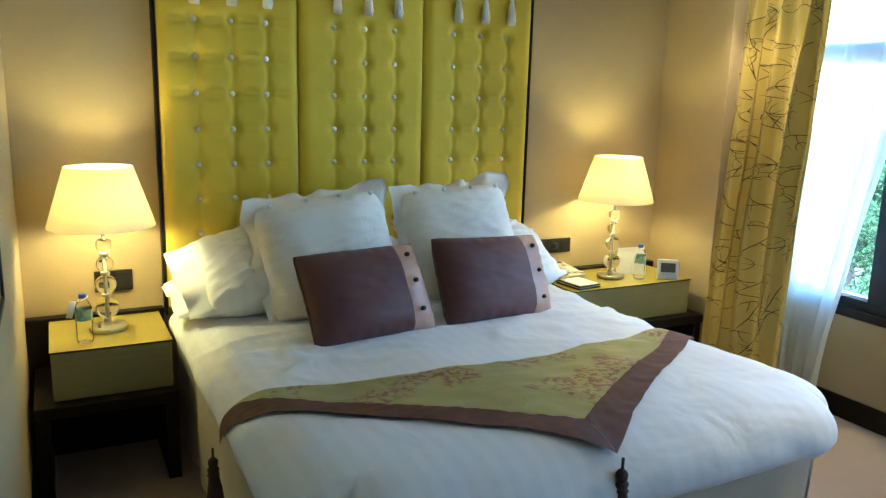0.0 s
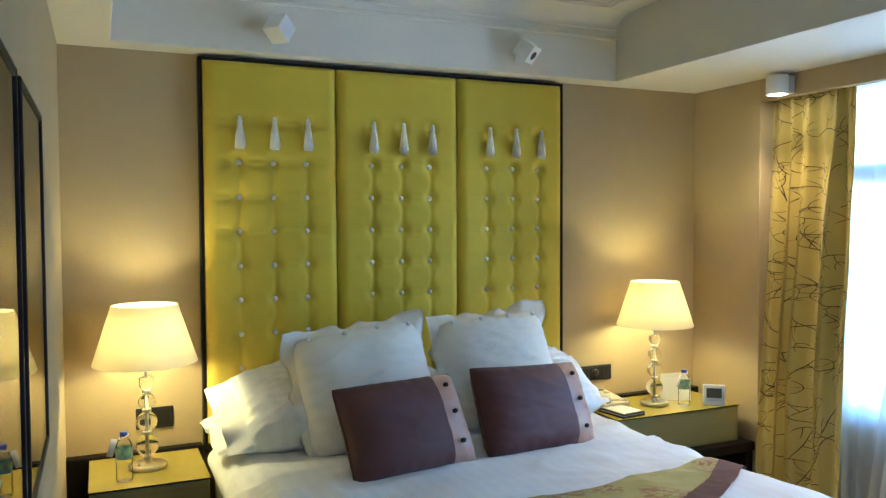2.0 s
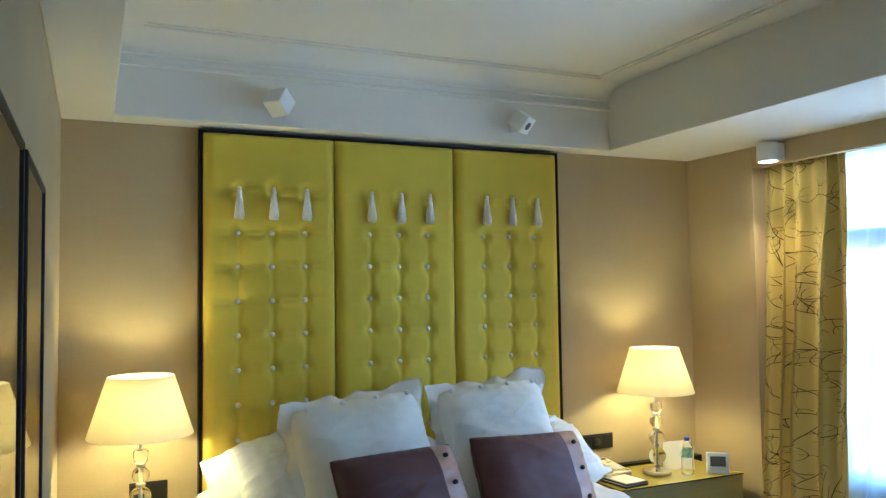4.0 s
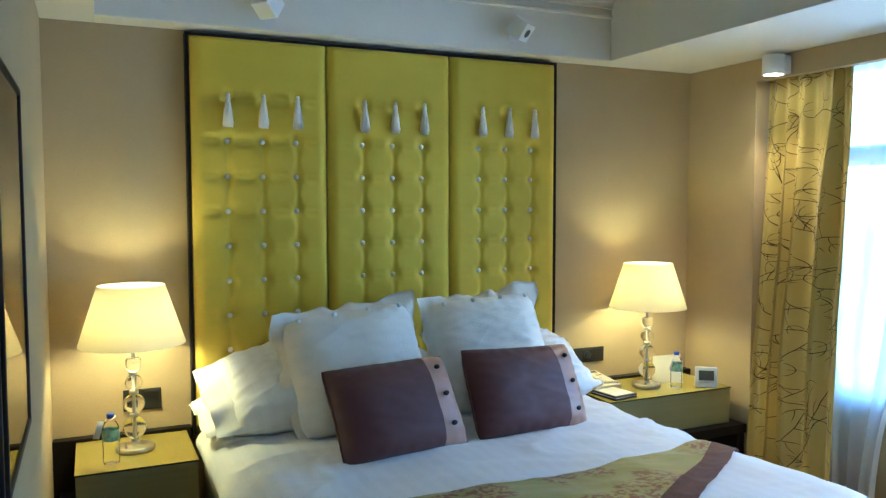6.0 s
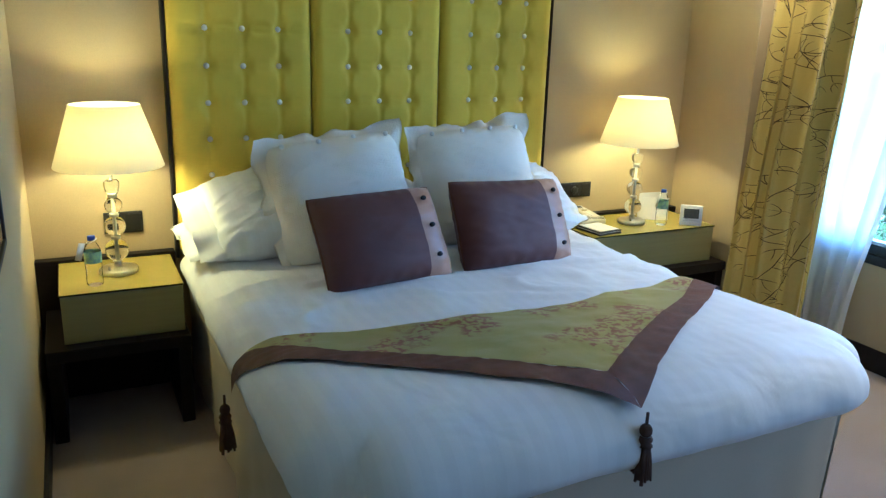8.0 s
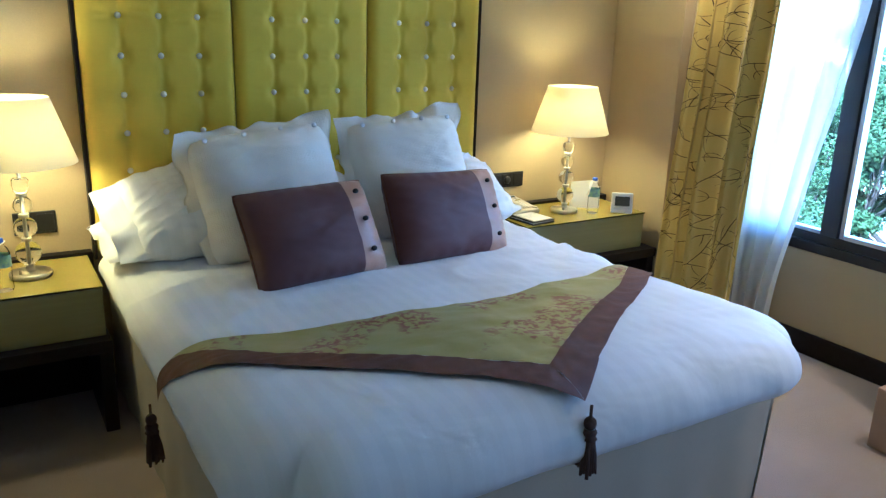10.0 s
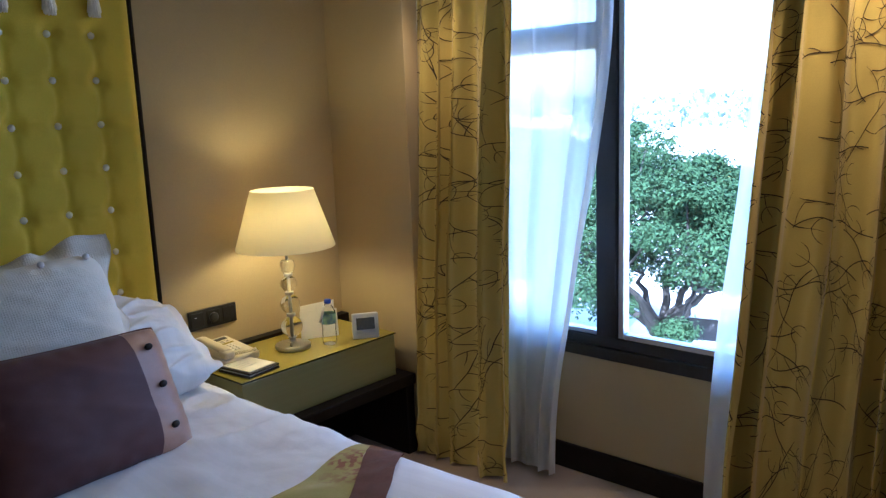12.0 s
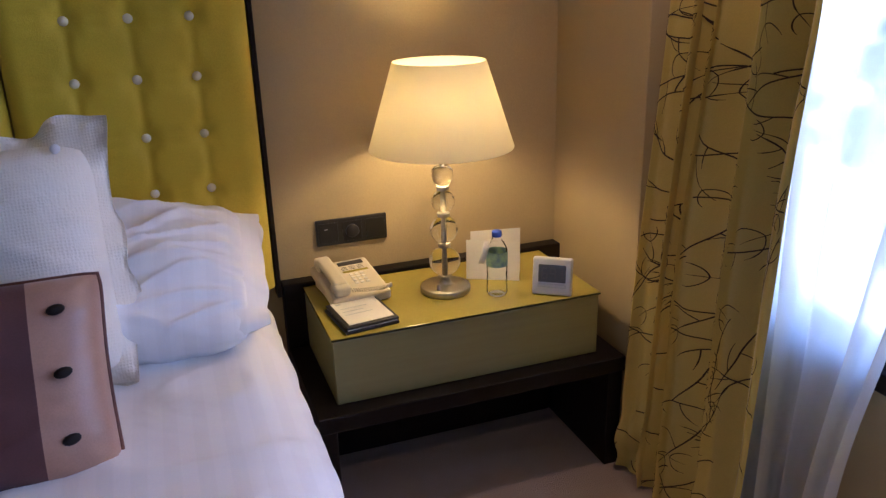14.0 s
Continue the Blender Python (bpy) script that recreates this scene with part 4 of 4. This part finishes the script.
def telephone(m):
    p = tagged(empty("telephone", m), "ivory desk telephone with a corded handset", "telephone")
    body = moved(rbox(-0.09, 0.09, -0.11, 0.11, 0.0, 0.034, 0.009, 3), pose(0, 0, 0.018, 9))
    make("body", join(body, rbox(-0.078, 0.078, -0.095, 0.10, 0, 0.022, 0.004)), PHONE, p, False)
    slope = pose(-0.056, 0, 0.018, 9)
    make("handset", moved(join(rbox(-0.021, 0.021, -0.085, 0.085, 0.050, 0.072, 0.010, 4), rbox(-0.025, 0.025, -0.104, -0.052, 0.032, 0.066, 0.012, 4),
         rbox(-0.025, 0.025, 0.052, 0.104, 0.032, 0.066, 0.012, 4)), slope), PHONE, p)
    key = rbox(-0.0055, 0.0055, -0.0045, 0.0045, 0, 0.004, 0.001, 1)
    first = None
    for r in range(4):
        for q in range(3):
            k = pose(0.008 + q * 0.017, -0.045 + r * 0.017, 0.0515 + (-0.045 + r * 0.017) * 0.158, 9)
            if first is None:
                first = make("key", key, PAPER, p, False, m=k)
            else:
                o = new("key", first.data)
                o.parent, o.matrix_local = p, k
    make("display", moved(rbox(-0.010, 0.070, 0.072, 0.092, 0.033, 0.0365, 0.001), pose(0, 0, 0.018, 9)), INK, p, False)
    make("print", moved(join(*[rbox(-0.008 + 0.026 * (k % 3), 0.010 + 0.026 * (k % 3), 0.045 + 0.008 * (k // 3), 0.0475 + 0.008 * (k // 3), 0.0338, 0.0343, 0) for k in range(9)]), pose(0, 0, 0.018, 9)), INK, p, False)
    make("speaker_strip", moved(rbox(-0.010, 0.070, 0.028, 0.038, 0.0325, 0.0355, 0.001), pose(0, 0, 0.018, 9)), TOPLAC, p, False)
    cord = []
    for k in range(150):
        s = k / 149
        a = s * 2 * math.pi * 24
        cx, cy, cz = -0.03 + 0.145 * s, -0.10 - 0.035 * math.sin(math.pi * s) + 0.05 * s * s, 0.05 - 0.028 * s + 0.014 * math.sin(math.pi * s)
        cord.append((cx, cy + 0.0055 * math.cos(a), cz + 0.0055 * math.sin(a)))
    make("cord", tube(cord, 0.0018, 5), PHONE, p)
telephone(pose(3.11, 3.765, TABLE, 0, 0, 6))

def note_pad(m):
    p = tagged(empty("note_pad", m), "black leather folder holding a white note sheet", "note pad")
    make("cover", join(rbox(-0.078, 0.078, -0.09, 0.09, 0, 0.008, 0.003), rbox(-0.074, 0.078, -0.088, 0.088, 0.012, 0.020, 0.003)), BLACKL, p, False)
    make("pages", join(rbox(-0.070, 0.074, -0.084, 0.084, 0.0082, 0.0118, 0.0), rbox(-0.062, 0.068, -0.076, 0.080, 0.0202, 0.0222, 0.0)), PAPER, p, False)
    make("print", join(*[rbox(-0.05, 0.03 - 0.02 * (k % 2), 0.03 - 0.022 * k, 0.0325 - 0.022 * k, 0.0222, 0.0226, 0) for k in range(3)], rbox(-0.052, -0.036, 0.062, 0.070, 0.0222, 0.0226, 0)), ALU, p, False)
note_pad(pose(3.095, 3.575, TABLE, 0, 0, 7))

# ---- sockets ----
def socket(x0, x1, z0, z1, n, dial):
    s = tagged(empty("wall_socket", pose((x0 + x1) / 2, BACK, (z0 + z1) / 2)), "black plastic wall socket and switch plate", "socket", "wall sockets beside the bed")
    w, h = (x1 - x0) / 2, (z1 - z0) / 2
    make("plate", rbox(-w, w, -0.011, 0, -h, h, 0.003), SOCKET, s, False)
    for k in range(n):
        c = -w + (2 * w) * (k + 0.5) / n
        make("insert", rbox(c - w / n + 0.007, c + w / n - 0.007, -0.0145, -0.0112, -h + 0.010, h - 0.010, 0.002), BLACKL, s, False)
    make("dial", moved(lathe([(0, 0), (0.021, 0), (0.021, 0.006), (0.019, 0.009), (0, 0.009)], 24), pose(dial, -0.0146, 0, 90)), SOCKET, s)
    make("mark", rbox(-w + 0.025, -w + 0.036, -0.0152, -0.0147, 0.012, 0.0135, 0), PAPER, s, False)
socket(0.735, 0.892, 0.684, 0.778, 2, -0.04)
socket(3.048, 3.276, 0.69, 0.774, 3, 0.0)

# ---- ceiling spots and the downlights on the beam ----
def ceiling_spot(x, z, yaw, pitch):
    s = tagged(empty("ceiling_spot", pose(x, RY1, z)), "white cube spotlight on a short arm", "spotlight", "cube spotlights above the headboard")
    make("mount", join(rbox(-0.022, 0.022, -0.012, 0, -0.045, 0.01, 0.003), tube([(0, -0.01, -0.02), (0, -0.045, -0.018)], 0.007, 10)), SPOTW, s, False)
    m = pose(0, -0.085, 0.0, pitch, 0, yaw)
    make("cube", moved(rbox(-0.045, 0.045, -0.045, 0.045, -0.045, 0.045, 0.004), m), SPOTW, s, False)
    make("lens", moved(lathe([(0.022, 0.0462), (0.022, 0.0468), (0.016, 0.0465), (0, 0.0464)], 20), m @ pose(0, 0, 0, 90)), INK, s)
ceiling_spot(1.342, 2.445, 130, 38)
ceiling_spot(2.59, 2.452, 35, 38)
def beam_downlight(y):
    s = tagged(empty("downlight", pose(RIGHT, y, 2.285)), "lit white cylinder downlight fixed to the beam", "downlight", "downlights on the curtain beam")
    make("mount", rbox(-0.035, 0, -0.03, 0.03, -0.04, 0.05, 0.003), SPOTW, s, False)
    make("cylinder", lathe([(0.048, -0.05), (0.055, -0.05), (0.055, 0.045), (0.052, 0.048), (0, 0.048)], 32), SPOTW, s, m=Matrix.Translation((-0.09, 0, 0)))
    make("bulb", lathe([(0.046, -0.046), (0.030, -0.05), (0, -0.052)], 24), BULB, s, m=Matrix.Translation((-0.09, 0, 0))).visible_shadow = False
# the fixture at 1.6 is an unseen copy, added to carry the second beam
for y in (3.22, 1.6):
    beam_downlight(y)

# ---- pictures on the side wall ----
def wall_picture(y0, y1, z0, z1):
    p = tagged(empty("framed_picture", pose(LEFT, (y0 + y1) / 2, z0)), "tall framed print behind glass in a dark wooden frame", "picture", "pictures on the side wall")
    o = Matrix.Translation((-LEFT, -(y0 + y1) / 2, -z0))
    f = 0.02
    make("frame", moved(join(rbox(LEFT, LEFT + 0.016, y0, y0 + f, z0, z1, 0.004), rbox(LEFT, LEFT + 0.016, y1 - f, y1, z0, z1, 0.004), rbox(LEFT, LEFT + 0.016, y0 + f, y1 - f, z0, z0 + f, 0.004), rbox(LEFT, LEFT + 0.016, y0 + f, y1 - f, z1 - f, z1, 0.004)), o), DARK, p, False)
    make("print", moved(rbox(LEFT + 0.002, LEFT + 0.008, y0 + f, y1 - f, z0 + f, z1 - f, 0), o), PICTURE, p, False)
    make("glass", moved(rbox(LEFT + 0.010, LEFT + 0.012, y0 + f, y1 - f, z0 + f, z1 - f, 0), o), PICGLASS, p, False)
wall_picture(1.95, 2.55, 1.025, 1.885)
wall_picture(1.27, 1.87, 1.025, 1.885)

# ---- curtains ----
def curtain(name, y_top, y_bot, x_top, x_bot, z0, z1, folds, depth, material, label, group, ragged=0.0, phase=0.0, nu=240, nv=90, stitch=0, spread=None, crumple=0.0):
    """A hanging cloth from y_top[0]..y_top[1] above to y_bot[0]..y_bot[1] below, in loose folds."""
    ob = tagged(empty(name, pose(x_top, (y_top[0] + y_top[1]) / 2, z1)), label, "curtain", group)
    ox, oy, oz = x_top, (y_top[0] + y_top[1]) / 2, z1
    def at(u, v, lift=0.0):
        # u across the cloth, v from the top down
        k = smooth01(v) if spread is None else smooth01(v) ** spread
        a, b = y_top[0] + (y_bot[0] - y_top[0]) * k, y_top[1] + (y_bot[1] - y_top[1]) * k
        y = a + (b - a) * (u + 0.02 * math.sin(u * 13 + phase) + 0.012 * wave(u * 3, v * 1.3, phase, 1.5))
        # the folds wander and change their width on the way down
        w = 2 * math.pi * folds * (u + 0.035 * math.sin(u * 8 + phase * 2) + 0.05 * wave(u * 2.2, v * 1.1, phase, 1.0) * smooth01(v * 1.5))
        amp = depth * (0.42 + 0.58 * smooth01(v * 2.4)) * (0.85 + 0.75 * wave(u * 4.3, v * 0.9, phase + 1.5, 1.0))
        s1 = math.sin(w)
        fold = 1.12 * s1 - 0.12 * math.sin(3 * w) + 0.30 * math.sin(2 * w + 1.2 + phase + v)
        # close pinched pleats under the heading
        head = 1 - smooth01(v / 0.28)
        fold += 0.55 * head * math.sin(2.0 * w + phase)
        x = x_top + (x_bot - x_top) * smooth01(v) - amp * fold + 0.014 * wave(u * 4, v * 2.5, phase + 3, 1.2)
        y += 0.55 * amp * math.cos(w) + 0.010 * wave(u * 4, v * 5, phase, 1.0)
        # the hem sags and crumples on the carpet
        low = smooth01((v - 0.86) / 0.13)
        x -= crumple * low * (0.55 + 0.8 * math.sin(v * 75 + 5 * wave(u * 6, v * 3, phase, 1.0)) * (0.4 + wave(u * 5, 2, phase, 1.0)))
        y += crumple * 0.7 * low * wave(u * 9, v * 16, phase + 7, 1.0)
        if x > RIGHT - 0.012 and y > 3.2:
            y = min(y, NICHE - 0.004)
        z = z1 + (z0 - z1) * v + ragged * (fold * 0.5 + wave(u * 6, 0, phase, 1)) * v ** 6
        return Vector((x - lift - ox, y - oy, max(z, 0.006) - oz))
    make("cloth", grid(lambda u, v: at(u, v), nu, nv), material, ob)
    if stitch:
        rnd = random.Random(int(phase * 100) + 7)
        parts = []
        tall = z1 - z0
        wide = sum((at((k + 1) / nu, 0.55) - at(k / nu, 0.55)).length for k in range(nu))
        def stroke(pts, wd):
            vs, fs = [], []
            for k, (px, pz) in enumerate(pts):
                q0, q1 = pts[max(k - 1, 0)], pts[min(k + 1, len(pts) - 1)]
                dx, dz = q1[0] - q0[0], q1[1] - q0[1]
                ln = math.hypot(dx, dz) or 1
                h = wd / 2 * (1.0 if k < len(pts) - 2 else 0.5)
                for sg in (1, -1):
                    u, v = (px - sg * dz / ln * h) / wide, (pz + sg * dx / ln * h) / tall
                    vs.append(at(min(max(u, 0.004), 0.996), min(max(v, 0.003), 0.997), 0.0022))
            for k in range(len(pts) - 1):
                fs.append([2 * k, 2 * k + 1, 2 * k + 3, 2 * k + 2])
            parts.append((vs, fs))
        def arc(x, z, ang, length, bend, n=9):
            out = []
            for k in range(n + 1):
                s = k / n
                a = ang + bend * (s - 0.5)
                out.append((x, z))
                x, z = x + math.cos(a) * length / n, z + math.sin(a) * length / n
            return out
        def leaf(q, ang, size):
            for sg in (1, -1):
                stroke(arc(q[0], q[1], ang + sg * 0.5, size, -sg * 1.45, 8), 0.0026)
            stroke(arc(q[0], q[1], ang, size * 0.7, 0.1, 4), 0.0018)
        cell = stitch
        for r in range(int(tall / cell) + 1):
            for c in range(int(wide / (cell * 2.1)) + 2):
                # a long wandering twig with forks and a few outlined leaves
                x, z = (c - 0.4 + 0.5 * rnd.random() + 0.5 * (r % 2)) * cell * 2.1, (r + 0.15 + 0.7 * rnd.random()) * cell
                way = rnd.choice((0.0, math.pi))
                ang = way + rnd.choice((-0.65, -0.3, 0.25, 0.6)) + rnd.uniform(-0.2, 0.2)
                main, a = [(x, z)], ang
                turn = rnd.choice((-1, 1)) * rnd.uniform(0.04, 0.11)
                for k in range(18):
                    if k == 9:
                        turn = -turn * rnd.uniform(0.4, 1.2)
                    a += turn
                    main.append((main[-1][0] + math.cos(a) * 0.0145, main[-1][1] + math.sin(a) * 0.0145))
                stroke(main, 0.0036)
                for k in (5, 9, 14):
                    if rnd.random() < 0.8:
                        q, side = main[k], rnd.choice((-1, 1))
                        fork = arc(q[0], q[1], ang + side * rnd.uniform(0.5, 1.0), rnd.uniform(0.035, 0.10), -side * rnd.uniform(0.1, 0.9), 7)
                        stroke(fork, 0.0026)
                        if rnd.random() < 0.35:
                            leaf(fork[-1], ang + side * 0.5, rnd.uniform(0.045, 0.07))
                if rnd.random() < 0.45:
                    leaf(main[-1], a, rnd.uniform(0.055, 0.085))
        tagged(make("embroidery", join(*parts), STITCH, ob, False), kind="stuff")
    return ob
curtain("curtain", (2.89, 3.42), (2.885, 3.45), 3.975, 3.875, 0.010, BEAM + 0.055, 4.4, 0.034, CURTAIN, "gold silk curtain with brown twig embroidery, drawn open", "drapes at the window", 0.006, 0.4, stitch=0.10, crumple=0.022)
curtain("curtain", (0.95, 1.90), (0.98, 1.965), 3.955, 3.90, 0.010, BEAM + 0.055, 12.0, 0.050, CURTAIN, "gold silk curtain with brown twig embroidery, drawn open", "drapes at the window", 0.006, 1.7, nu=460, stitch=0.10, crumple=0.015)
curtain("sheer_curtain", (2.50, 3.36), (2.765, 3.12), 4.075, 4.02, 0.02, BEAM + 0.055, 5.5, 0.022, SHEER, "white translucent voile curtain gathered beside the window", "sheers at the window", 0.006, 2.9, spread=1.35)
curtain("sheer_curtain", (1.40, 1.965), (1.50, 2.12), 4.075, 4.02, 0.02, BEAM + 0.055, 4.5, 0.020, SHEER, "white translucent voile curtain gathered beside the window", "sheers at the window", 0.006, 0.9)

# ---- cardboard box and the dark case by the window ----
box = tagged(empty("cardboard_box", pose(3.752, 1.705, 0, 0, 0, 2)), "taped brown cardboard box with a paper label", "box")
make("carton", rbox(-0.19, 0.10, -0.40, 0.22, 0, 0.255, 0.004), CARD, box, False)
make("tape", join(rbox(-0.192, -0.1905, -0.02, 0.125, 0.012, 0.252, 0), rbox(-0.19, -0.10, 0.015, 0.075, 0.2555, 0.2562, 0)), TAPE, box, False)
make("label", moved(rbox(-0.075, 0.075, -0.05, 0.05, 0.2556, 0.2566, 0), pose(0.01, -0.19, 0, 0, 0, -12)), PAPER, box, False)
make("flap_seam", rbox(-0.047, -0.043, -0.40, 0.22, 0.2552, 0.2556, 0), DARK, box, False)
case = tagged(empty("suitcase", pose(3.47, 1.14, 0)), "black fabric suitcase standing beside the box", "suitcase")
make("body", rbox(-0.20, 0.24, -0.14, 0.13, 0.03, 0.52, 0.03, 4), BLACKL, case)
make("handle", tube([(-0.08, 0, 0.51), (-0.08, 0, 0.545), (0.1, 0, 0.545), (0.1, 0, 0.51)], 0.011, 8), SOCKET, case)
make("luggage_tag", moved(rbox(-0.03, 0.03, -0.002, 0.002, -0.05, 0.05, 0.002), pose(-0.12, 0.135, 0.42, 12, 8, 10)), PAPER, case, False)
for x in (-0.14, 0.18):
    make("wheel", moved(lathe([(0, -0.012), (0.028, -0.012), (0.03, 0), (0.028, 0.012), (0, 0.012)], 20), pose(x, 0.09, 0.03, 0, 90, 0)), SOCKET, case)

# ---- outdoors ----
GZ = -5.4
tagged(make("ground", rbox(4.6, 1500, -900, 900, GZ - 0.3, GZ, 0), GROUND, smooth=False), "pale sunlit concrete ground outside", "ground", kind="structure")
def tree(x, y, top, reach, seed, clumps, leaves):
    """A broad fig tree: short trunk, spreading limbs, a lobed crown of leafy clumps on twigs."""
    rnd = random.Random(seed)
    t = tagged(empty("tree", pose(x, y, GZ)), "broad evergreen tree with a lobed dark-green crown", "tree", "trees outside the window")
    fork = Vector((0.05, 0.1, 1.55))
    wood = [tube([(0, 0, -0.05), (0.02, 0.03, 0.6), (0.0, 0.08, 1.1), fork], [0.27, 0.21, 0.19, 0.18], 10)]
    limbs = []
    for k in range(8):
        a = 2 * math.pi * k / 8 + rnd.uniform(-0.3, 0.3)
        r, rise = reach * rnd.uniform(0.35, 0.6), rnd.uniform(1.0, 2.0)
        pts = [fork]
        for q in range(1, 7):
            f = q / 6
            pts.append(fork + Vector((math.cos(a + 0.25 * math.sin(3 * f)) * r * f, math.sin(a + 0.25 * math.sin(3 * f)) * r * f, rise * f ** 0.8)) + Vector((rnd.gauss(0, 0.05), rnd.gauss(0, 0.05), rnd.gauss(0, 0.05))))
        limbs.append(pts)
        wood.append(tube(pts, [0.12 - 0.012 * q for q in range(7)], 7))
    heaps = []
    for k in range(clumps):
        a, r = 2.399 * k + rnd.uniform(-0.4, 0.4), reach * math.sqrt((k + 0.5) / clumps) * rnd.uniform(0.85, 1.1)
        cx, cy = r * math.cos(a), r * math.sin(a)
        lobes = 0.85 * wave(cx * 0.55, cy * 0.55, seed, 1.0) + 0.35 * wave(cx * 1.3, cy * 1.3, seed + 3, 1.0)
        high = top - 0.55 * (r / reach) ** 2 * 1.4 + 2.4 * lobes
        low = 2.75 + 0.25 * wave(cx, cy, seed + 9, 1.0) - 0.9 * (r / reach) ** 3
        c = Vector((cx, cy, low + max(0.3, high - low) * rnd.random() ** 0.55))
        heaps.append((c, rnd.uniform(0.25, 0.62)))
        p = min((q for l in limbs for q in l[2:]), key=lambda q: (q - c).length)
        mid = (p + c) / 2 + Vector((rnd.gauss(0, 0.1), rnd.gauss(0, 0.1), -0.12))
        wood.append(tube([p, mid, c], [0.045, 0.03, 0.014], 5))
    make("trunk", join(*wood), BARK, t)
    verts, faces = [], []
    for k in range(leaves):
        c, size = heaps[k % clumps]
        # leaves sit on the outside of a flat clump, most of them near its top
        d = Vector((rnd.gauss(0, 1), rnd.gauss(0, 1), rnd.gauss(0.25, 0.8))).normalized() * rnd.uniform(0.45, 1.0) ** 0.7
        c = c + Vector((d.x * size * 1.25, d.y * size * 1.25, d.z * size * 0.72)) + Vector((rnd.gauss(0, 0.08), rnd.gauss(0, 0.08), rnd.gauss(0, 0.06)))
        n = (d + Vector((rnd.gauss(0, 0.6), rnd.gauss(0, 0.6), rnd.gauss(0.5, 0.6)))).normalized()
        a = n.orthogonal().normalized()
        a = (a * math.cos(k) + n.cross(a) * math.sin(k))
        b = n.cross(a)
        s = rnd.uniform(0.030, 0.060)
        k = len(verts)
        verts += [c - a * s, c + b * s * 0.5, c + a * s, c - b * s * 0.5]
        faces.append([k, k + 1, k + 2, k + 3])
    tagged(make("foliage", (verts, faces), LEAF, t, False), kind="stuff")
tree(17.5, 8.9, 5.6, 3.3, 5, 92, 105000)
tree(19.0, 13.0, 5.9, 3.3, 12, 90, 75000)
tree(22.5, 4.6, 5.2, 3.2, 23, 60, 50000)
tree(26.0, 18.0, 6.0, 3.4, 31, 60, 45000)
def parked_car(m):
    """A white saloon: sills and bonnet, glazed cabin, four wheels."""
    c = tagged(empty("parked_car", m), "white saloon car parked on the pale ground", "car")
    def slab(profile, half, inset):
        n = len(profile)
        verts = [(sx * (half - inset * k), y, z) for sx in (-1, 1) for y, z, k in profile]
        return verts, [list(range(n))[::-1], list(range(n, 2 * n))] + [[i, (i + 1) % n, n + (i + 1) % n, n + i] for i in range(n)]
    make("body", slab([(-2.15, 0.30, 0), (-2.2, 0.62, 0), (-2.0, 0.86, 1), (2.0, 0.84, 1), (2.18, 0.60, 0), (2.12, 0.30, 0)], 0.87, 0.06), CAR, c, False)
    make("cabin", slab([(-1.45, 0.86, 0), (-0.75, 1.36, 1), (0.65, 1.38, 1), (1.35, 0.85, 0)], 0.80, 0.16), FRAME, c, False)
    make("roof", rbox(-0.63, 0.63, -0.74, 0.64, 1.372, 1.41, 0.012), CAR, c, False)
    wheel = moved(lathe([(0, -0.09), (0.26, -0.10), (0.31, -0.07), (0.31, 0.07), (0.26, 0.10), (0, 0.09)], 24), pose(0, 0, 0, 0, 90, 0))
    for x in (-0.80, 0.80):
        for y in (-1.35, 1.32):
            make("wheel", wheel, SOCKET, c, m=Matrix.Translation((x, y, 0.31)))
parked_car(pose(20.8, 9.2, GZ, 0, 0, 12))
def far_woods():
    rnd = random.Random(4)
    verts, faces = [], []
    for _ in range(5200):
        y = rnd.uniform(-120, 220)
        x = 150 + rnd.uniform(0, 30)
        top = 8.0 + 4 * wave(y * 0.03, 1, 1, 1) + 2.5 * wave(y * 0.12, 4, 1, 1)
        c = Vector((x, y, GZ + top * rnd.random() ** 0.6))
        n = Vector((rnd.gauss(-1, 0.6), rnd.gauss(0, 1), rnd.gauss(0.6, 0.7))).normalized()
        a = n.orthogonal().normalized()
        b = n.cross(a)
        s = rnd.uniform(0.5, 1.1)
        k = len(verts)
        verts += [c - a * s, c + b * s * 0.7, c + a * s, c - b * s * 0.7]
        faces.append([k, k + 1, k + 2, k + 3])
    return verts, faces
# the woods look hazy through their colour alone
tagged(make("backdrop_woods", far_woods(), FARLEAF, smooth=False), "far woods on the horizon, haze mixed into their leaf colour", "woods", kind="stuff")
